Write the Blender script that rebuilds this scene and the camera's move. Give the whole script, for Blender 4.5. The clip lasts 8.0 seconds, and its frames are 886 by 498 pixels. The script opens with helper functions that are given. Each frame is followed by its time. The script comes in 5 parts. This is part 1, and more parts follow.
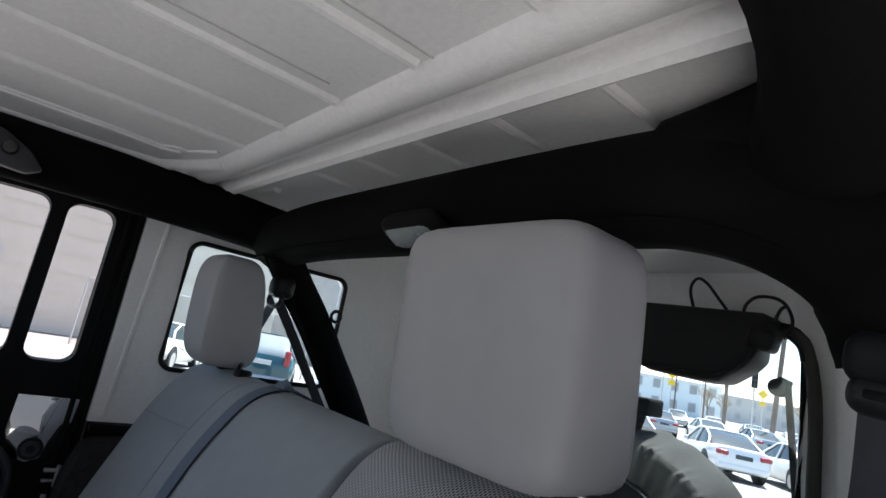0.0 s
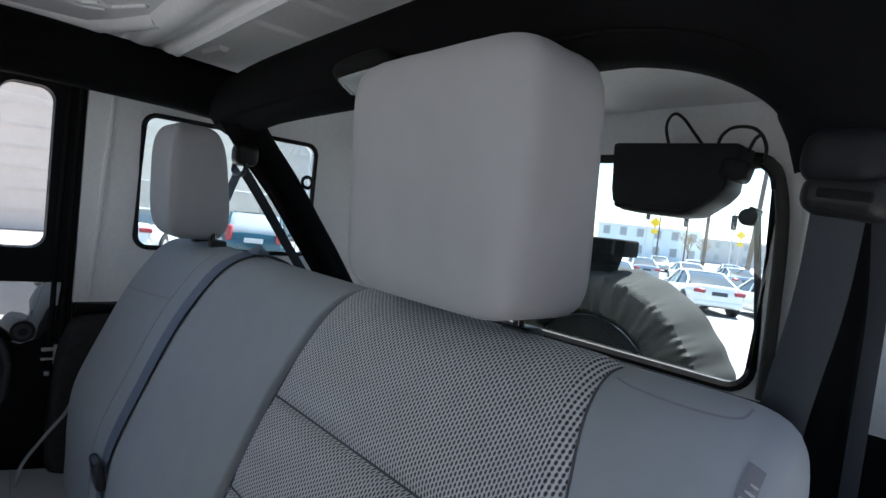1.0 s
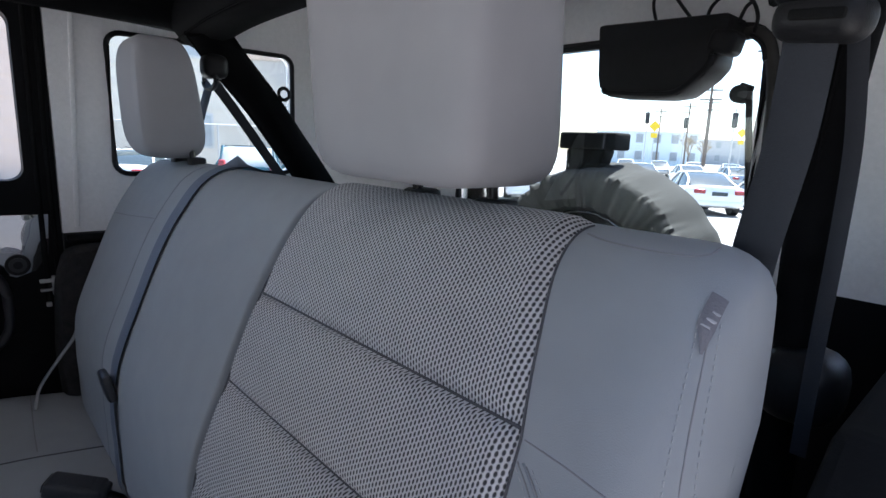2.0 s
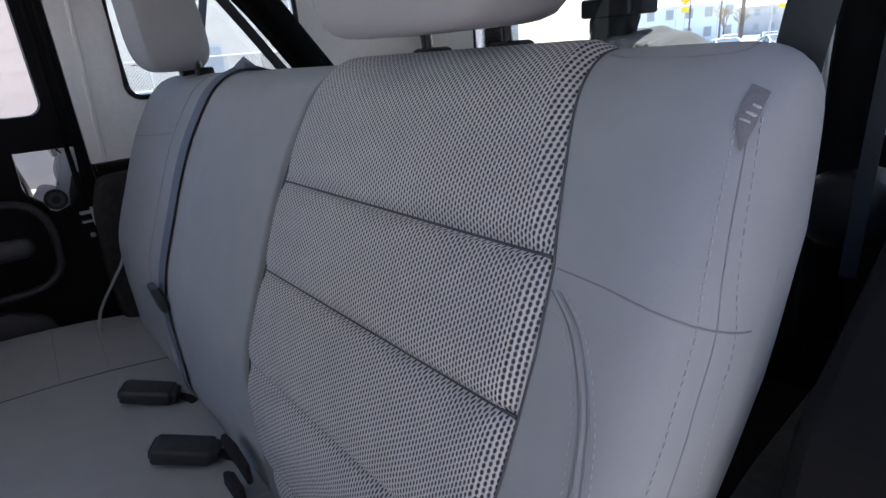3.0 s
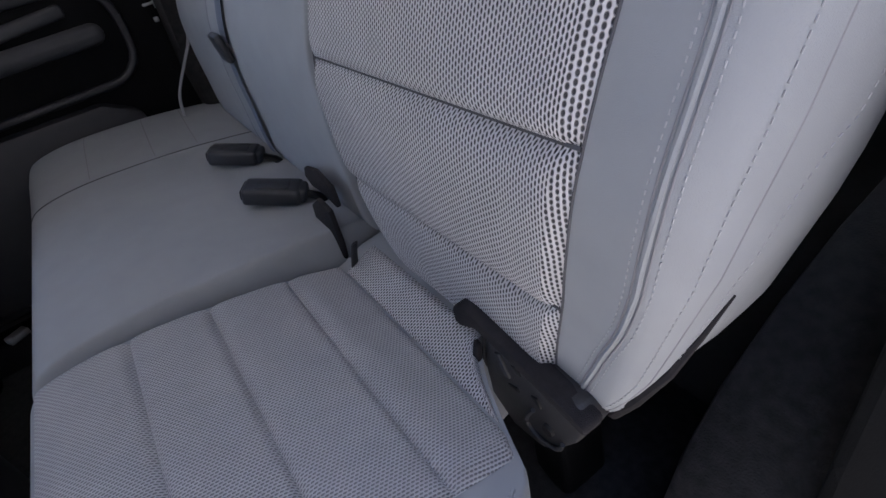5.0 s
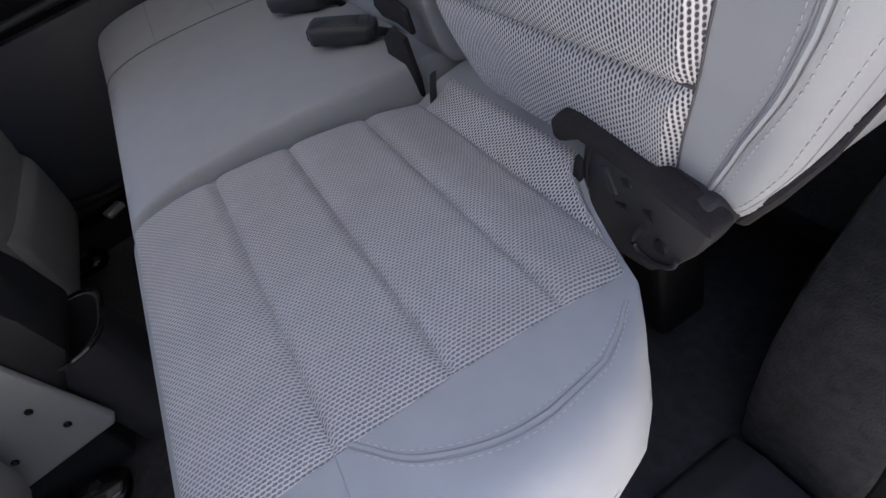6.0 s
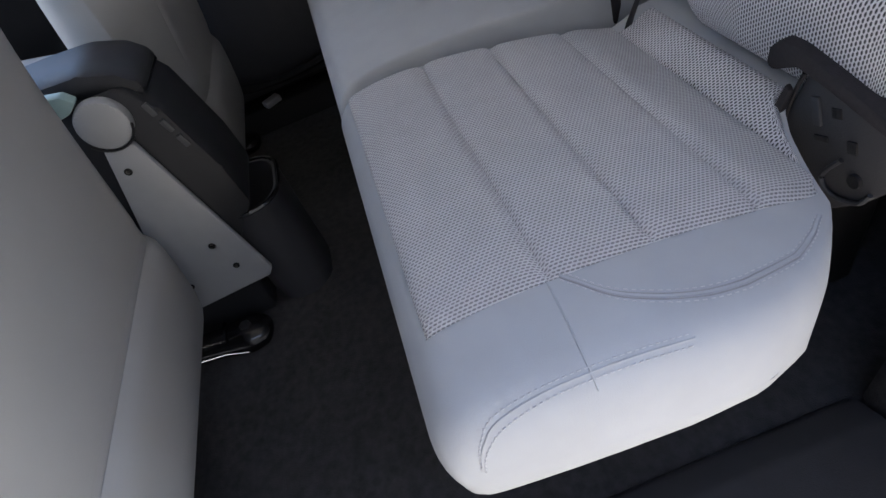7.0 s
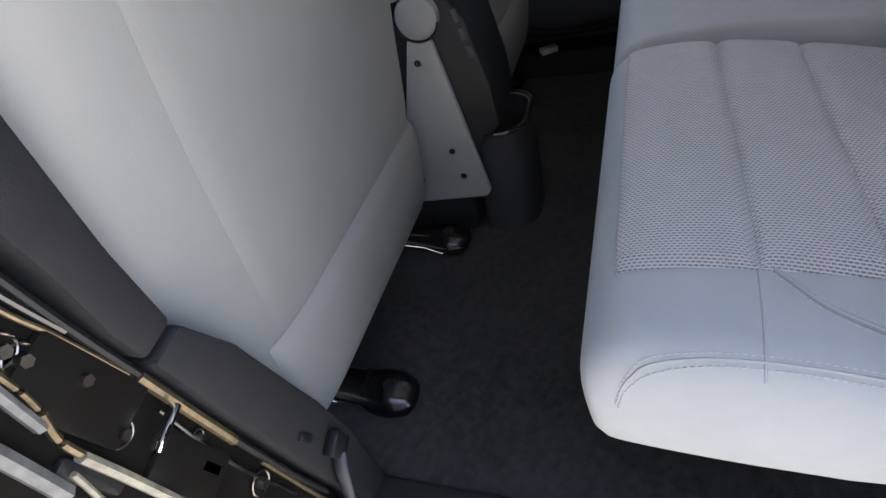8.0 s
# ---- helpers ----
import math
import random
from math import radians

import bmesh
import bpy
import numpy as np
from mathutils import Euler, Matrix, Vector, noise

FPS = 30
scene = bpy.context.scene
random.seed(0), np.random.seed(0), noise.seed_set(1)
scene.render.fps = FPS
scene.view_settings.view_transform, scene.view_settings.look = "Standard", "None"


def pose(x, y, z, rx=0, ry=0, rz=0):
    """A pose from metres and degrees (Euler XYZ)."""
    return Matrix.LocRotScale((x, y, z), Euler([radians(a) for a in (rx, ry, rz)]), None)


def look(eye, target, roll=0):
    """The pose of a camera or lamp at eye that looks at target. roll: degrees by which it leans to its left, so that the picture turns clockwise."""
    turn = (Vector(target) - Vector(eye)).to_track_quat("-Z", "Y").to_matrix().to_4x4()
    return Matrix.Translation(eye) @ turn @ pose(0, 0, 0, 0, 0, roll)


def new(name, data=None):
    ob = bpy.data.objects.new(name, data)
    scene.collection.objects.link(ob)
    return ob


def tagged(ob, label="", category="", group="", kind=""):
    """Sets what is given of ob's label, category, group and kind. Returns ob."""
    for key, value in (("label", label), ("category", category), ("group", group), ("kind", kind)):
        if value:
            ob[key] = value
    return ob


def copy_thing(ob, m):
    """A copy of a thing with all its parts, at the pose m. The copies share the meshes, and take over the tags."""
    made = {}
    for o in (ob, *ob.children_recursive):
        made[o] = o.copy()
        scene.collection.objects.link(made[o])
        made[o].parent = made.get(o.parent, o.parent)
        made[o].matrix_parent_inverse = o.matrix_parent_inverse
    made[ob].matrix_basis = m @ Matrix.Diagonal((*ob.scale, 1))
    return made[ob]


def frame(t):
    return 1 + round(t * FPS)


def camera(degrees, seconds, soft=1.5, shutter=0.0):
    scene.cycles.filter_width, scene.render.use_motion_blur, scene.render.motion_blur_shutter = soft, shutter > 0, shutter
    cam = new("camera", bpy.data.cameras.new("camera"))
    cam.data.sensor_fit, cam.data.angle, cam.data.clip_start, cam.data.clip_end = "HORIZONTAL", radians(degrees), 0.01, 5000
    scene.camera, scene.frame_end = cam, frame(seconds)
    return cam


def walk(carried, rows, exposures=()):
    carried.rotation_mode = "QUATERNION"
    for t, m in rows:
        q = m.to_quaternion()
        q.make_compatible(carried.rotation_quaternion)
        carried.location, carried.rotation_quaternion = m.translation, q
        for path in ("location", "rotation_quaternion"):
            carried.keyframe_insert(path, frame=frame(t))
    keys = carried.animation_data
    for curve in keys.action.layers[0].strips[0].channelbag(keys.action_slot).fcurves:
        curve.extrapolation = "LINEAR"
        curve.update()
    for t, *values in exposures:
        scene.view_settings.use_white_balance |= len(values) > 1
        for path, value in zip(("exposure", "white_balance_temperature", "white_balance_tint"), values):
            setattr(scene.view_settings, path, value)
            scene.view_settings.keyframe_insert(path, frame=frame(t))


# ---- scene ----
cam = camera(78.3, 8.0)
PATH = [
    (0, (0.7310, 0.0824, 1.6282), (-0.8075, 1.3056, 1.9981), 10.95),
    (0.5, (0.7332, 0.1102, 1.6219), (-0.7798, 1.4091, 1.7749), 9.56),
    (1, (0.7347, 0.1272, 1.6074), (-0.7506, 1.4629, 1.5075), 6.41),
    (1.5, (0.7454, 0.1344, 1.5957), (-0.7065, 1.4916, 1.3721), 4.27),
    (1.7, (0.7486, 0.1435, 1.5841), (-0.6975, 1.4952, 1.2981), 3.97),
    (2.8, (0.7579, 0.1573, 1.5277), (-0.7080, 1.3571, 0.8861), -3.89),
    (3, (0.7566, 0.1581, 1.5160), (-0.7061, 1.3336, 0.8240), -4.80),
    (3.5, (0.7505, 0.1644, 1.4693), (-0.7184, 1.2615, 0.6700), -6.25),
    (4, (0.7526, 0.1459, 1.4338), (-0.7170, 1.1660, 0.5396), -7.67),
    (4.2, (0.7532, 0.1325, 1.4194), (-0.7041, 1.1213, 0.4716), -8.32),
    (5.3, (0.7397, 0.1359, 1.3003), (-0.7081, 0.7081, 0.0446), -19.22),
    (5.5, (0.7326, 0.1240, 1.2819), (-0.6929, 0.6180, -0.0310), -21.68),
    (6, (0.7328, 0.0896, 1.2658), (-0.6688, 0.3885, -0.1293), -25.93),
    (6.5, (0.7385, 0.0305, 1.2680), (-0.6610, 0.2252, -0.1475), -25.28),
    (7, (0.7836, -0.0500, 1.2924), (-0.6388, -0.0549, -0.1136), -22.97),
    (7.5, (0.7963, -0.1176, 1.2866), (-0.6479, -0.4757, -0.0498), -20.14),
    (8, (0.8539, -0.0674, 1.2886), (-0.5108, -0.7618, 0.0020), -17.39),
]
walk(cam, [(t, look(eye, target, roll)) for t, eye, target, roll in PATH], exposures=[(0, 2.6, 6200, 10), (0.5, 2.8, 6050, 6), (1.0, 2.85, 6000, 8), (1.5, 2.97, 6000, 11), (3.5, 3.17, 6250, 18), (5.5, 3.77, 6300, 17), (6.5, 4.07, 6850, 14), (7.0, 4.03, 6650, 13), (7.5, 3.87, 6500, 11), (8, 4.03, 6600, 11)])


# ---------------------------------------------------------------- world, sun, exposure
world = bpy.data.worlds.new("sky")
scene.world = world
world.use_nodes = True
wn = world.node_tree
SUN_EL, SUN_AZ = 64.0, -10.0      # elevation; degrees from +y towards +x
sky = wn.nodes.new("ShaderNodeTexSky")
sky.sky_type = 'NISHITA'
sky.sun_disc = False
sky.sun_elevation = radians(SUN_EL)
sky.sun_rotation = radians(SUN_AZ)
wn.nodes["Background"].inputs["Strength"].default_value = 0.078
wn.links.new(sky.outputs["Color"], wn.nodes["Background"].inputs["Color"])
sd = bpy.data.lights.new("sun", 'SUN')
sd.energy, sd.angle, sd.color = 5.0, radians(0.6), (1.0, 0.95, 0.88)
sun = new("sun", sd)
sun_way = Vector((math.sin(radians(SUN_AZ)) * math.cos(radians(SUN_EL)), math.cos(radians(SUN_AZ)) * math.cos(radians(SUN_EL)), math.sin(radians(SUN_EL))))
sun.matrix_world = look(sun_way * 30, (0, 0, 0))

# ---------------------------------------------------------------- materials
def material(name, colour, rough=0.6, metal=0.0, vary=0.12, scale=40.0, bump=0.15, bump_scale=600.0, spec=0.5, coarse=3.0, coat=0.0):
    m = bpy.data.materials.new(name)
    m.use_nodes = True
    nt = m.node_tree
    b = nt.nodes["Principled BSDF"]
    b.inputs["Roughness"].default_value = rough
    b.inputs["Metallic"].default_value = metal
    b.inputs["Specular IOR Level"].default_value = spec
    b.inputs["Coat Weight"].default_value = coat
    tc = nt.nodes.new("ShaderNodeTexCoord")
    n1 = nt.nodes.new("ShaderNodeTexNoise")
    n1.inputs["Scale"].default_value = scale
    n1.inputs["Detail"].default_value = 4
    n2 = nt.nodes.new("ShaderNodeTexNoise")
    n2.inputs["Scale"].default_value = coarse
    nt.links.new(tc.outputs["Object"], n1.inputs["Vector"])
    nt.links.new(tc.outputs["Object"], n2.inputs["Vector"])
    add = nt.nodes.new("ShaderNodeMath")
    add.operation = 'ADD'
    nt.links.new(n1.outputs["Fac"], add.inputs[0])
    nt.links.new(n2.outputs["Fac"], add.inputs[1])
    ramp = nt.nodes.new("ShaderNodeMapRange")
    ramp.inputs["From Min"].default_value = 0.6
    ramp.inputs["From Max"].default_value = 1.4
    ramp.inputs["To Min"].default_value = 1 - vary
    ramp.inputs["To Max"].default_value = 1 + vary
    nt.links.new(add.outputs[0], ramp.inputs["Value"])
    mul = nt.nodes.new("ShaderNodeVectorMath")
    mul.operation = 'SCALE'
    mul.inputs[0].default_value = colour
    nt.links.new(ramp.outputs["Result"], mul.inputs["Scale"])
    nt.links.new(mul.outputs["Vector"], b.inputs["Base Color"])
    if bump:
        n3 = nt.nodes.new("ShaderNodeTexNoise")
        n3.inputs["Scale"].default_value = bump_scale
        n3.inputs["Detail"].default_value = 2
        nt.links.new(tc.outputs["Object"], n3.inputs["Vector"])
        bp = nt.nodes.new("ShaderNodeBump")
        bp.inputs["Strength"].default_value = bump
        bp.inputs["Distance"].default_value = 0.002
        nt.links.new(n3.outputs["Fac"], bp.inputs["Height"])
        nt.links.new(bp.outputs["Normal"], b.inputs["Normal"])
    return m


def mesh_cloth(name, colour, hole, pitch=0.0053, relief=0.8):
    """Spacer-mesh fabric: staggered small holes, drawn on UVs in metres."""
    m = material(name, colour, rough=0.8, vary=0.08, bump=0)
    nt = m.node_tree
    b = nt.nodes["Principled BSDF"]
    base = b.inputs["Base Color"].links[0].from_socket
    uv = nt.nodes.new("ShaderNodeUVMap")
    sep = nt.nodes.new("ShaderNodeSeparateXYZ")
    nt.links.new(uv.outputs["UV"], sep.inputs[0])

    def math_node(op, a, c=None):
        n = nt.nodes.new("ShaderNodeMath")
        n.operation = op
        for i, v in enumerate((a, c)):
            if v is None:
                continue
            if isinstance(v, (int, float)):
                n.inputs[i].default_value = v
            else:
                nt.links.new(v, n.inputs[i])
        return n.outputs[0]

    def lattice(off):
        u = math_node('MULTIPLY', sep.outputs[0], 1 / (pitch * 1.5))
        v = math_node('MULTIPLY', sep.outputs[1], 1 / pitch)
        u = math_node('SUBTRACT', math_node('FRACT', math_node('ADD', u, off)), 0.5)
        v = math_node('SUBTRACT', math_node('FRACT', math_node('ADD', v, off)), 0.5)
        u = math_node('MULTIPLY', u, 1.5 * 1.26)
        v = math_node('MULTIPLY', v, 0.68)
        return math_node('SQRT', math_node('ADD', math_node('MULTIPLY', u, u), math_node('MULTIPLY', v, v)))
    d = math_node('MINIMUM', lattice(0.0), lattice(0.5))
    mr = nt.nodes.new("ShaderNodeMapRange")
    mr.interpolation_type = 'SMOOTHSTEP'
    mr.inputs["From Min"].default_value = 0.17
    mr.inputs["From Max"].default_value = 0.36
    nt.links.new(d, mr.inputs["Value"])
    mix = nt.nodes.new("ShaderNodeMix")
    mix.data_type = 'RGBA'
    mix.inputs["A"].default_value = (*hole, 1)
    nt.links.new(mr.outputs["Result"], mix.inputs["Factor"])
    nt.links.new(base, mix.inputs["B"])
    nt.links.new(mix.outputs["Result"], b.inputs["Base Color"])
    bp = nt.nodes.new("ShaderNodeBump")
    bp.inputs["Strength"].default_value = relief
    bp.inputs["Distance"].default_value = 0.003
    nt.links.new(mr.outputs["Result"], bp.inputs["Height"])
    nt.links.new(bp.outputs["Normal"], b.inputs["Normal"])
    return m


def glass(name, tint=(0.9, 0.95, 0.95)):
    m = bpy.data.materials.new(name)
    m.use_nodes = True
    nt = m.node_tree
    nt.nodes.clear()
    out = nt.nodes.new("ShaderNodeOutputMaterial")
    tr = nt.nodes.new("ShaderNodeBsdfTransparent")
    tr.inputs["Color"].default_value = (*tint, 1)
    gl = nt.nodes.new("ShaderNodeBsdfGlossy")
    gl.inputs["Roughness"].default_value = 0.02
    mx = nt.nodes.new("ShaderNodeMixShader")
    fr = nt.nodes.new("ShaderNodeFresnel")
    fr.inputs["IOR"].default_value = 1.45
    nt.links.new(fr.outputs[0], mx.inputs[0])
    nt.links.new(tr.outputs[0], mx.inputs[1])
    nt.links.new(gl.outputs[0], mx.inputs[2])
    nt.links.new(mx.outputs[0], out.inputs[0])
    return m


CLOTH = material("grey_cloth", (0.315, 0.333, 0.35), 0.85, vary=0.06, scale=25, bump=0.25, bump_scale=1400)
CLOTH_SIDE = material("grey_vinyl", (0.315, 0.312, 0.325), 0.6, vary=0.06, scale=20, bump=0.15, bump_scale=900)
MESHC = mesh_cloth("grey_mesh_cloth", (0.63, 0.625, 0.64), (0.052, 0.052, 0.056), pitch=0.0048)
# cushion copy of the fabric: softer contrast under its light put into paler holes
MESHS = mesh_cloth("grey_mesh_cloth_fine", (0.54, 0.54, 0.55), (0.24, 0.24, 0.25), pitch=0.0042, relief=1.0)
SEATBACK = material("pale_grey_vinyl", (0.265, 0.265, 0.262), 0.5, vary=0.05, scale=15, bump=0.12, bump_scale=700)
STITCH = material("pale_thread", (0.43, 0.43, 0.45), 0.8, vary=0.05, bump=0)
POLISH = material("polished_metal", (0.78, 0.77, 0.77), 0.05, metal=1.0, vary=0.12, scale=6, bump=0.35, bump_scale=14)
SEAML = material("light_seam_thread", (0.27, 0.27, 0.285), 0.8, bump=0)
SEAMD = material("dark_seam_line", (0.10, 0.10, 0.11), 0.85, bump=0)
SEAMC = material("grey_seam_thread", (0.24, 0.24, 0.255), 0.8, bump=0)
SHADE_LINE = material("painted_shade_line", (0.07, 0.07, 0.08), 0.7, bump=0)
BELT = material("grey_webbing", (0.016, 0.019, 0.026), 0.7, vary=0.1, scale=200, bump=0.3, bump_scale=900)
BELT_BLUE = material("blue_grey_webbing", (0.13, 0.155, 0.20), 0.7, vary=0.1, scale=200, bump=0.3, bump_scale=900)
BLACK_CLOTH = material("black_padding", (0.005, 0.005, 0.0055), 0.9, vary=0.25, bump=0.3, bump_scale=800, spec=0.08)
BLACK = material("black_plastic", (0.010, 0.010, 0.011), 0.45, vary=0.15, bump=0.2, bump_scale=900, spec=0.3)
GREYPLA = material("dark_grey_plastic", (0.03, 0.031, 0.036), 0.5, vary=0.1, bump=0.15)
BUCKLE = material("slate_grey_plastic", (0.026, 0.028, 0.033), 0.4, vary=0.1, bump=0.1)
GLOSS = material("gloss_black_paint", (0.012, 0.012, 0.013), 0.12, vary=0.1, bump=0.0, coat=0.5)
SHELL = material("white_speckled_shell", (0.86, 0.85, 0.84), 0.6, vary=0.07, scale=120, bump=0.25, bump_scale=350)
CARPET = material("black_carpet", (0.009, 0.0085, 0.009), 0.95, vary=0.4, scale=90, bump=0.6, bump_scale=500, spec=0.1)
FLOORC = material("dark_grey_carpet", (0.034, 0.033, 0.034), 0.95, vary=0.45, scale=70, bump=0.7, bump_scale=450, spec=0.1)
TRIM = material("charcoal_trim", (0.005, 0.005, 0.0055), 0.6, vary=0.15, bump=0.25, bump_scale=700, spec=0.15)
CONSOLE = material("slate_console_plastic", (0.016, 0.017, 0.020), 0.5, vary=0.12, bump=0.25, bump_scale=700, spec=0.3)
SILL = material("grey_sill_plastic", (0.027, 0.0265, 0.028), 0.6, vary=0.12, bump=0.25, bump_scale=700, spec=0.08)
POSTM = material("black_door_post_paint", (0.010, 0.009, 0.008), 0.3, vary=0.2, scale=30, bump=0.1, bump_scale=60, spec=0.06)
CHROME = material("bright_metal", (0.75, 0.75, 0.76), 0.08, metal=1.0, vary=0.04, bump=0)
BRASSY = material("worn_metal_edge", (0.17, 0.135, 0.085), 0.45, metal=0.8, vary=0.5, scale=120, bump=0.1, bump_scale=200)
CREAM = material("worn_cream_paint", (0.24, 0.22, 0.17), 0.5, vary=0.6, scale=110, bump=0.15, bump_scale=200)
BLUED = material("blued_steel", (0.16, 0.19, 0.23), 0.35, metal=0.8, vary=0.2, bump=0.1)
LENS = material("frosted_lens", (0.22, 0.25, 0.25), 0.25, vary=0.12, bump=0.3, bump_scale=300)
FELT = material("dark_felt", (0.032, 0.030, 0.032), 0.95, vary=0.2, scale=200, bump=0.4, bump_scale=900, spec=0.1)
PLATE = material("pale_grey_plastic", (0.27, 0.28, 0.29), 0.45, vary=0.05, bump=0.15)
HINGE = material("hinge_grey_plastic", (0.030, 0.0295, 0.032), 0.45, vary=0.12, bump=0.2, bump_scale=500)
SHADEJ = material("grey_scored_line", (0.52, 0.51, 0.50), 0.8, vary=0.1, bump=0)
HOSE = material("grey_foam_hose", (0.045, 0.042, 0.038), 0.8, vary=0.2, bump=0.4, bump_scale=300)
DOORG = material("slate_door_plastic", (0.050, 0.052, 0.058), 0.55, vary=0.1, bump=0.2)
TEAL = material("pale_teal_plastic", (0.20, 0.30, 0.30), 0.45, vary=0.06, bump=0.1)
RUBBER = material("tyre_rubber", (0.02, 0.02, 0.02), 0.75, vary=0.2)
COVER = material("grey_tyre_cover", (0.036, 0.036, 0.035), 0.9, vary=0.25, scale=14, bump=0.5, bump_scale=30, spec=0.08)
SCUFFED = material("scuffed_grey_paint", (0.13, 0.13, 0.125), 0.5, vary=0.65, scale=90, bump=0.3, bump_scale=150)
FOOTM = material("gloss_black_plastic", (0.005, 0.005, 0.0055), 0.18, vary=0.1, bump=0.0, spec=0.4)
WALLB = material("pale_blue_siding", (0.74, 0.80, 0.82), 0.8, vary=0.06, scale=3, bump=0.2, bump_scale=30, coarse=0.4)
TWIGS = material("bare_tan_twigs", (0.30, 0.25, 0.19), 0.9, vary=0.2)
MOTM = material("dark_motor_plastic", (0.016, 0.016, 0.017), 0.55, vary=0.15, bump=0.2, bump_scale=900, spec=0.18)
GUIDE = material("slate_guide_plastic", (0.010, 0.011, 0.013), 0.6, vary=0.1, bump=0.15, spec=0.15)
PRIVACY = glass("grey_tinted_glass", (0.80, 0.77, 0.76))
TINTED = glass("lightly_tinted_glass", (0.80, 0.84, 0.84))
MATTE = material("matte_black_plastic", (0.010, 0.010, 0.010), 0.85, vary=0.15, bump=0.2, bump_scale=900, spec=0.08)
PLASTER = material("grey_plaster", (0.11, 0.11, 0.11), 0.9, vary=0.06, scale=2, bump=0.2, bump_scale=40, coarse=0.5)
CONCRETE = material("pale_concrete", (0.19, 0.184, 0.177), 0.9, vary=0.2, scale=1.5, bump=0.3, bump_scale=40, coarse=0.2)
WHITE_PAINT = material("white_car_paint", (0.78, 0.78, 0.78), 0.2, vary=0.03, bump=0, coat=0.6)
SILVER_PAINT = material("silver_car_paint", (0.35, 0.37, 0.39), 0.25, metal=0.4, vary=0.03, bump=0, coat=0.6)
BLUE_PAINT = material("dark_blue_car_paint", (0.014, 0.055, 0.075), 0.2, vary=0.05, bump=0, coat=0.6)
DARKGLASS = material("dark_car_glass", (0.03, 0.04, 0.045), 0.08, vary=0.05, bump=0)
FARGLASS = material("far_window_glass", (0.34, 0.36, 0.37), 0.3, vary=0.1, bump=0)
TAGM = material("grey_woven_tag", (0.19, 0.185, 0.205), 0.8, vary=0.1, bump=0.3)
RED = material("red_lamp", (0.30, 0.035, 0.04), 0.2, vary=0.05, bump=0)
YELLOW = material("yellow_sign", (0.8, 0.55, 0.02), 0.5, vary=0.05, bump=0)
WALLP = material("pale_wall", (0.5, 0.5, 0.49), 0.85, vary=0.08, scale=3, bump=0.2, bump_scale=30, coarse=0.4)
WALLG = material("grey_wall", (0.34, 0.35, 0.36), 0.85, vary=0.1, scale=3, bump=0.2, bump_scale=30, coarse=0.4)
WALLW = material("warm_pale_wall", (0.62, 0.56, 0.48), 0.85, vary=0.08, scale=3, bump=0.2, bump_scale=30, coarse=0.4)
BOLTM = material("oiled_steel", (0.22, 0.2, 0.18), 0.3, metal=1.0, vary=0.2, bump=0)
ROOFM = material("grey_roofing", (0.42, 0.36, 0.32), 0.9, vary=0.2, scale=4)
FENCEW = material("weathered_wire", (0.10, 0.10, 0.10), 0.6, metal=0.3, vary=0.1, bump=0)
GALV = material("galvanised_steel", (0.5, 0.5, 0.5), 0.45, metal=0.7, vary=0.1, bump=0)
POLE = material("weathered_pole", (0.14, 0.11, 0.09), 0.9, vary=0.2)

# ---------------------------------------------------------------- mesh helpers
def finish(bm, name, mat, smooth=True):
    me = bpy.data.meshes.new(name)
    bm.normal_update()
    bm.to_mesh(me)
    bm.free()
    me.materials.append(mat)
    if smooth:
        me.polygons.foreach_set("use_smooth", [True] * len(me.polygons))
        me.set_sharp_from_angle(angle=radians(40))
    return me


def part(name, bm, mat, parent=None, label="", smooth=True):
    ob = new(name, finish(bm, name, mat, smooth))
    if parent is not None:
        ob.parent = parent
        ob.matrix_parent_inverse = parent.matrix_world.inverted()
    if label:
        ob["label"] = label
    return ob


def thing(name, label, category, group="", kind="", at=(0, 0, 0)):
    ob = new(name)
    ob.empty_display_size = 0.05
    ob.location = at
    ob.matrix_world = Matrix.Translation(at)
    return tagged(ob, label, category, group, kind)


def box(bm, c, size, rot=(0, 0, 0), bevel=0.0, seg=2, taper=None):
    """A bevelled block; taper scales its top in x and y."""
    r = bmesh.ops.create_cube(bm, size=1.0)
    vs = r["verts"]
    for v in vs:
        k = taper if taper and v.co.z > 0 else (1, 1)
        v.co = Vector((v.co.x * size[0] * k[0], v.co.y * size[1] * k[1], v.co.z * size[2]))
    if bevel:
        es = list({e for v in vs for e in v.link_edges})
        r2 = bmesh.ops.bevel(bm, geom=es, offset=bevel, segments=seg, profile=0.5, affect='EDGES')
        vs = list({v for f in r2["faces"] for v in f.verts} | {v for v in vs if v.is_valid})
    m = pose(*c, *rot)
    for v in vs:
        v.co = m @ v.co
    return bm


def cyl(bm, a, b, r, n=16, r2=None):
    a, b = Vector(a), Vector(b)
    q = (b - a).to_track_quat('Z', 'Y').to_matrix().to_4x4()
    res = bmesh.ops.create_cone(bm, cap_ends=True, segments=n, radius1=r, radius2=r if r2 is None else r2, depth=(b - a).length)
    m = Matrix.Translation((a + b) / 2) @ q
    for v in res["verts"]:
        v.co = m @ v.co
    return bm


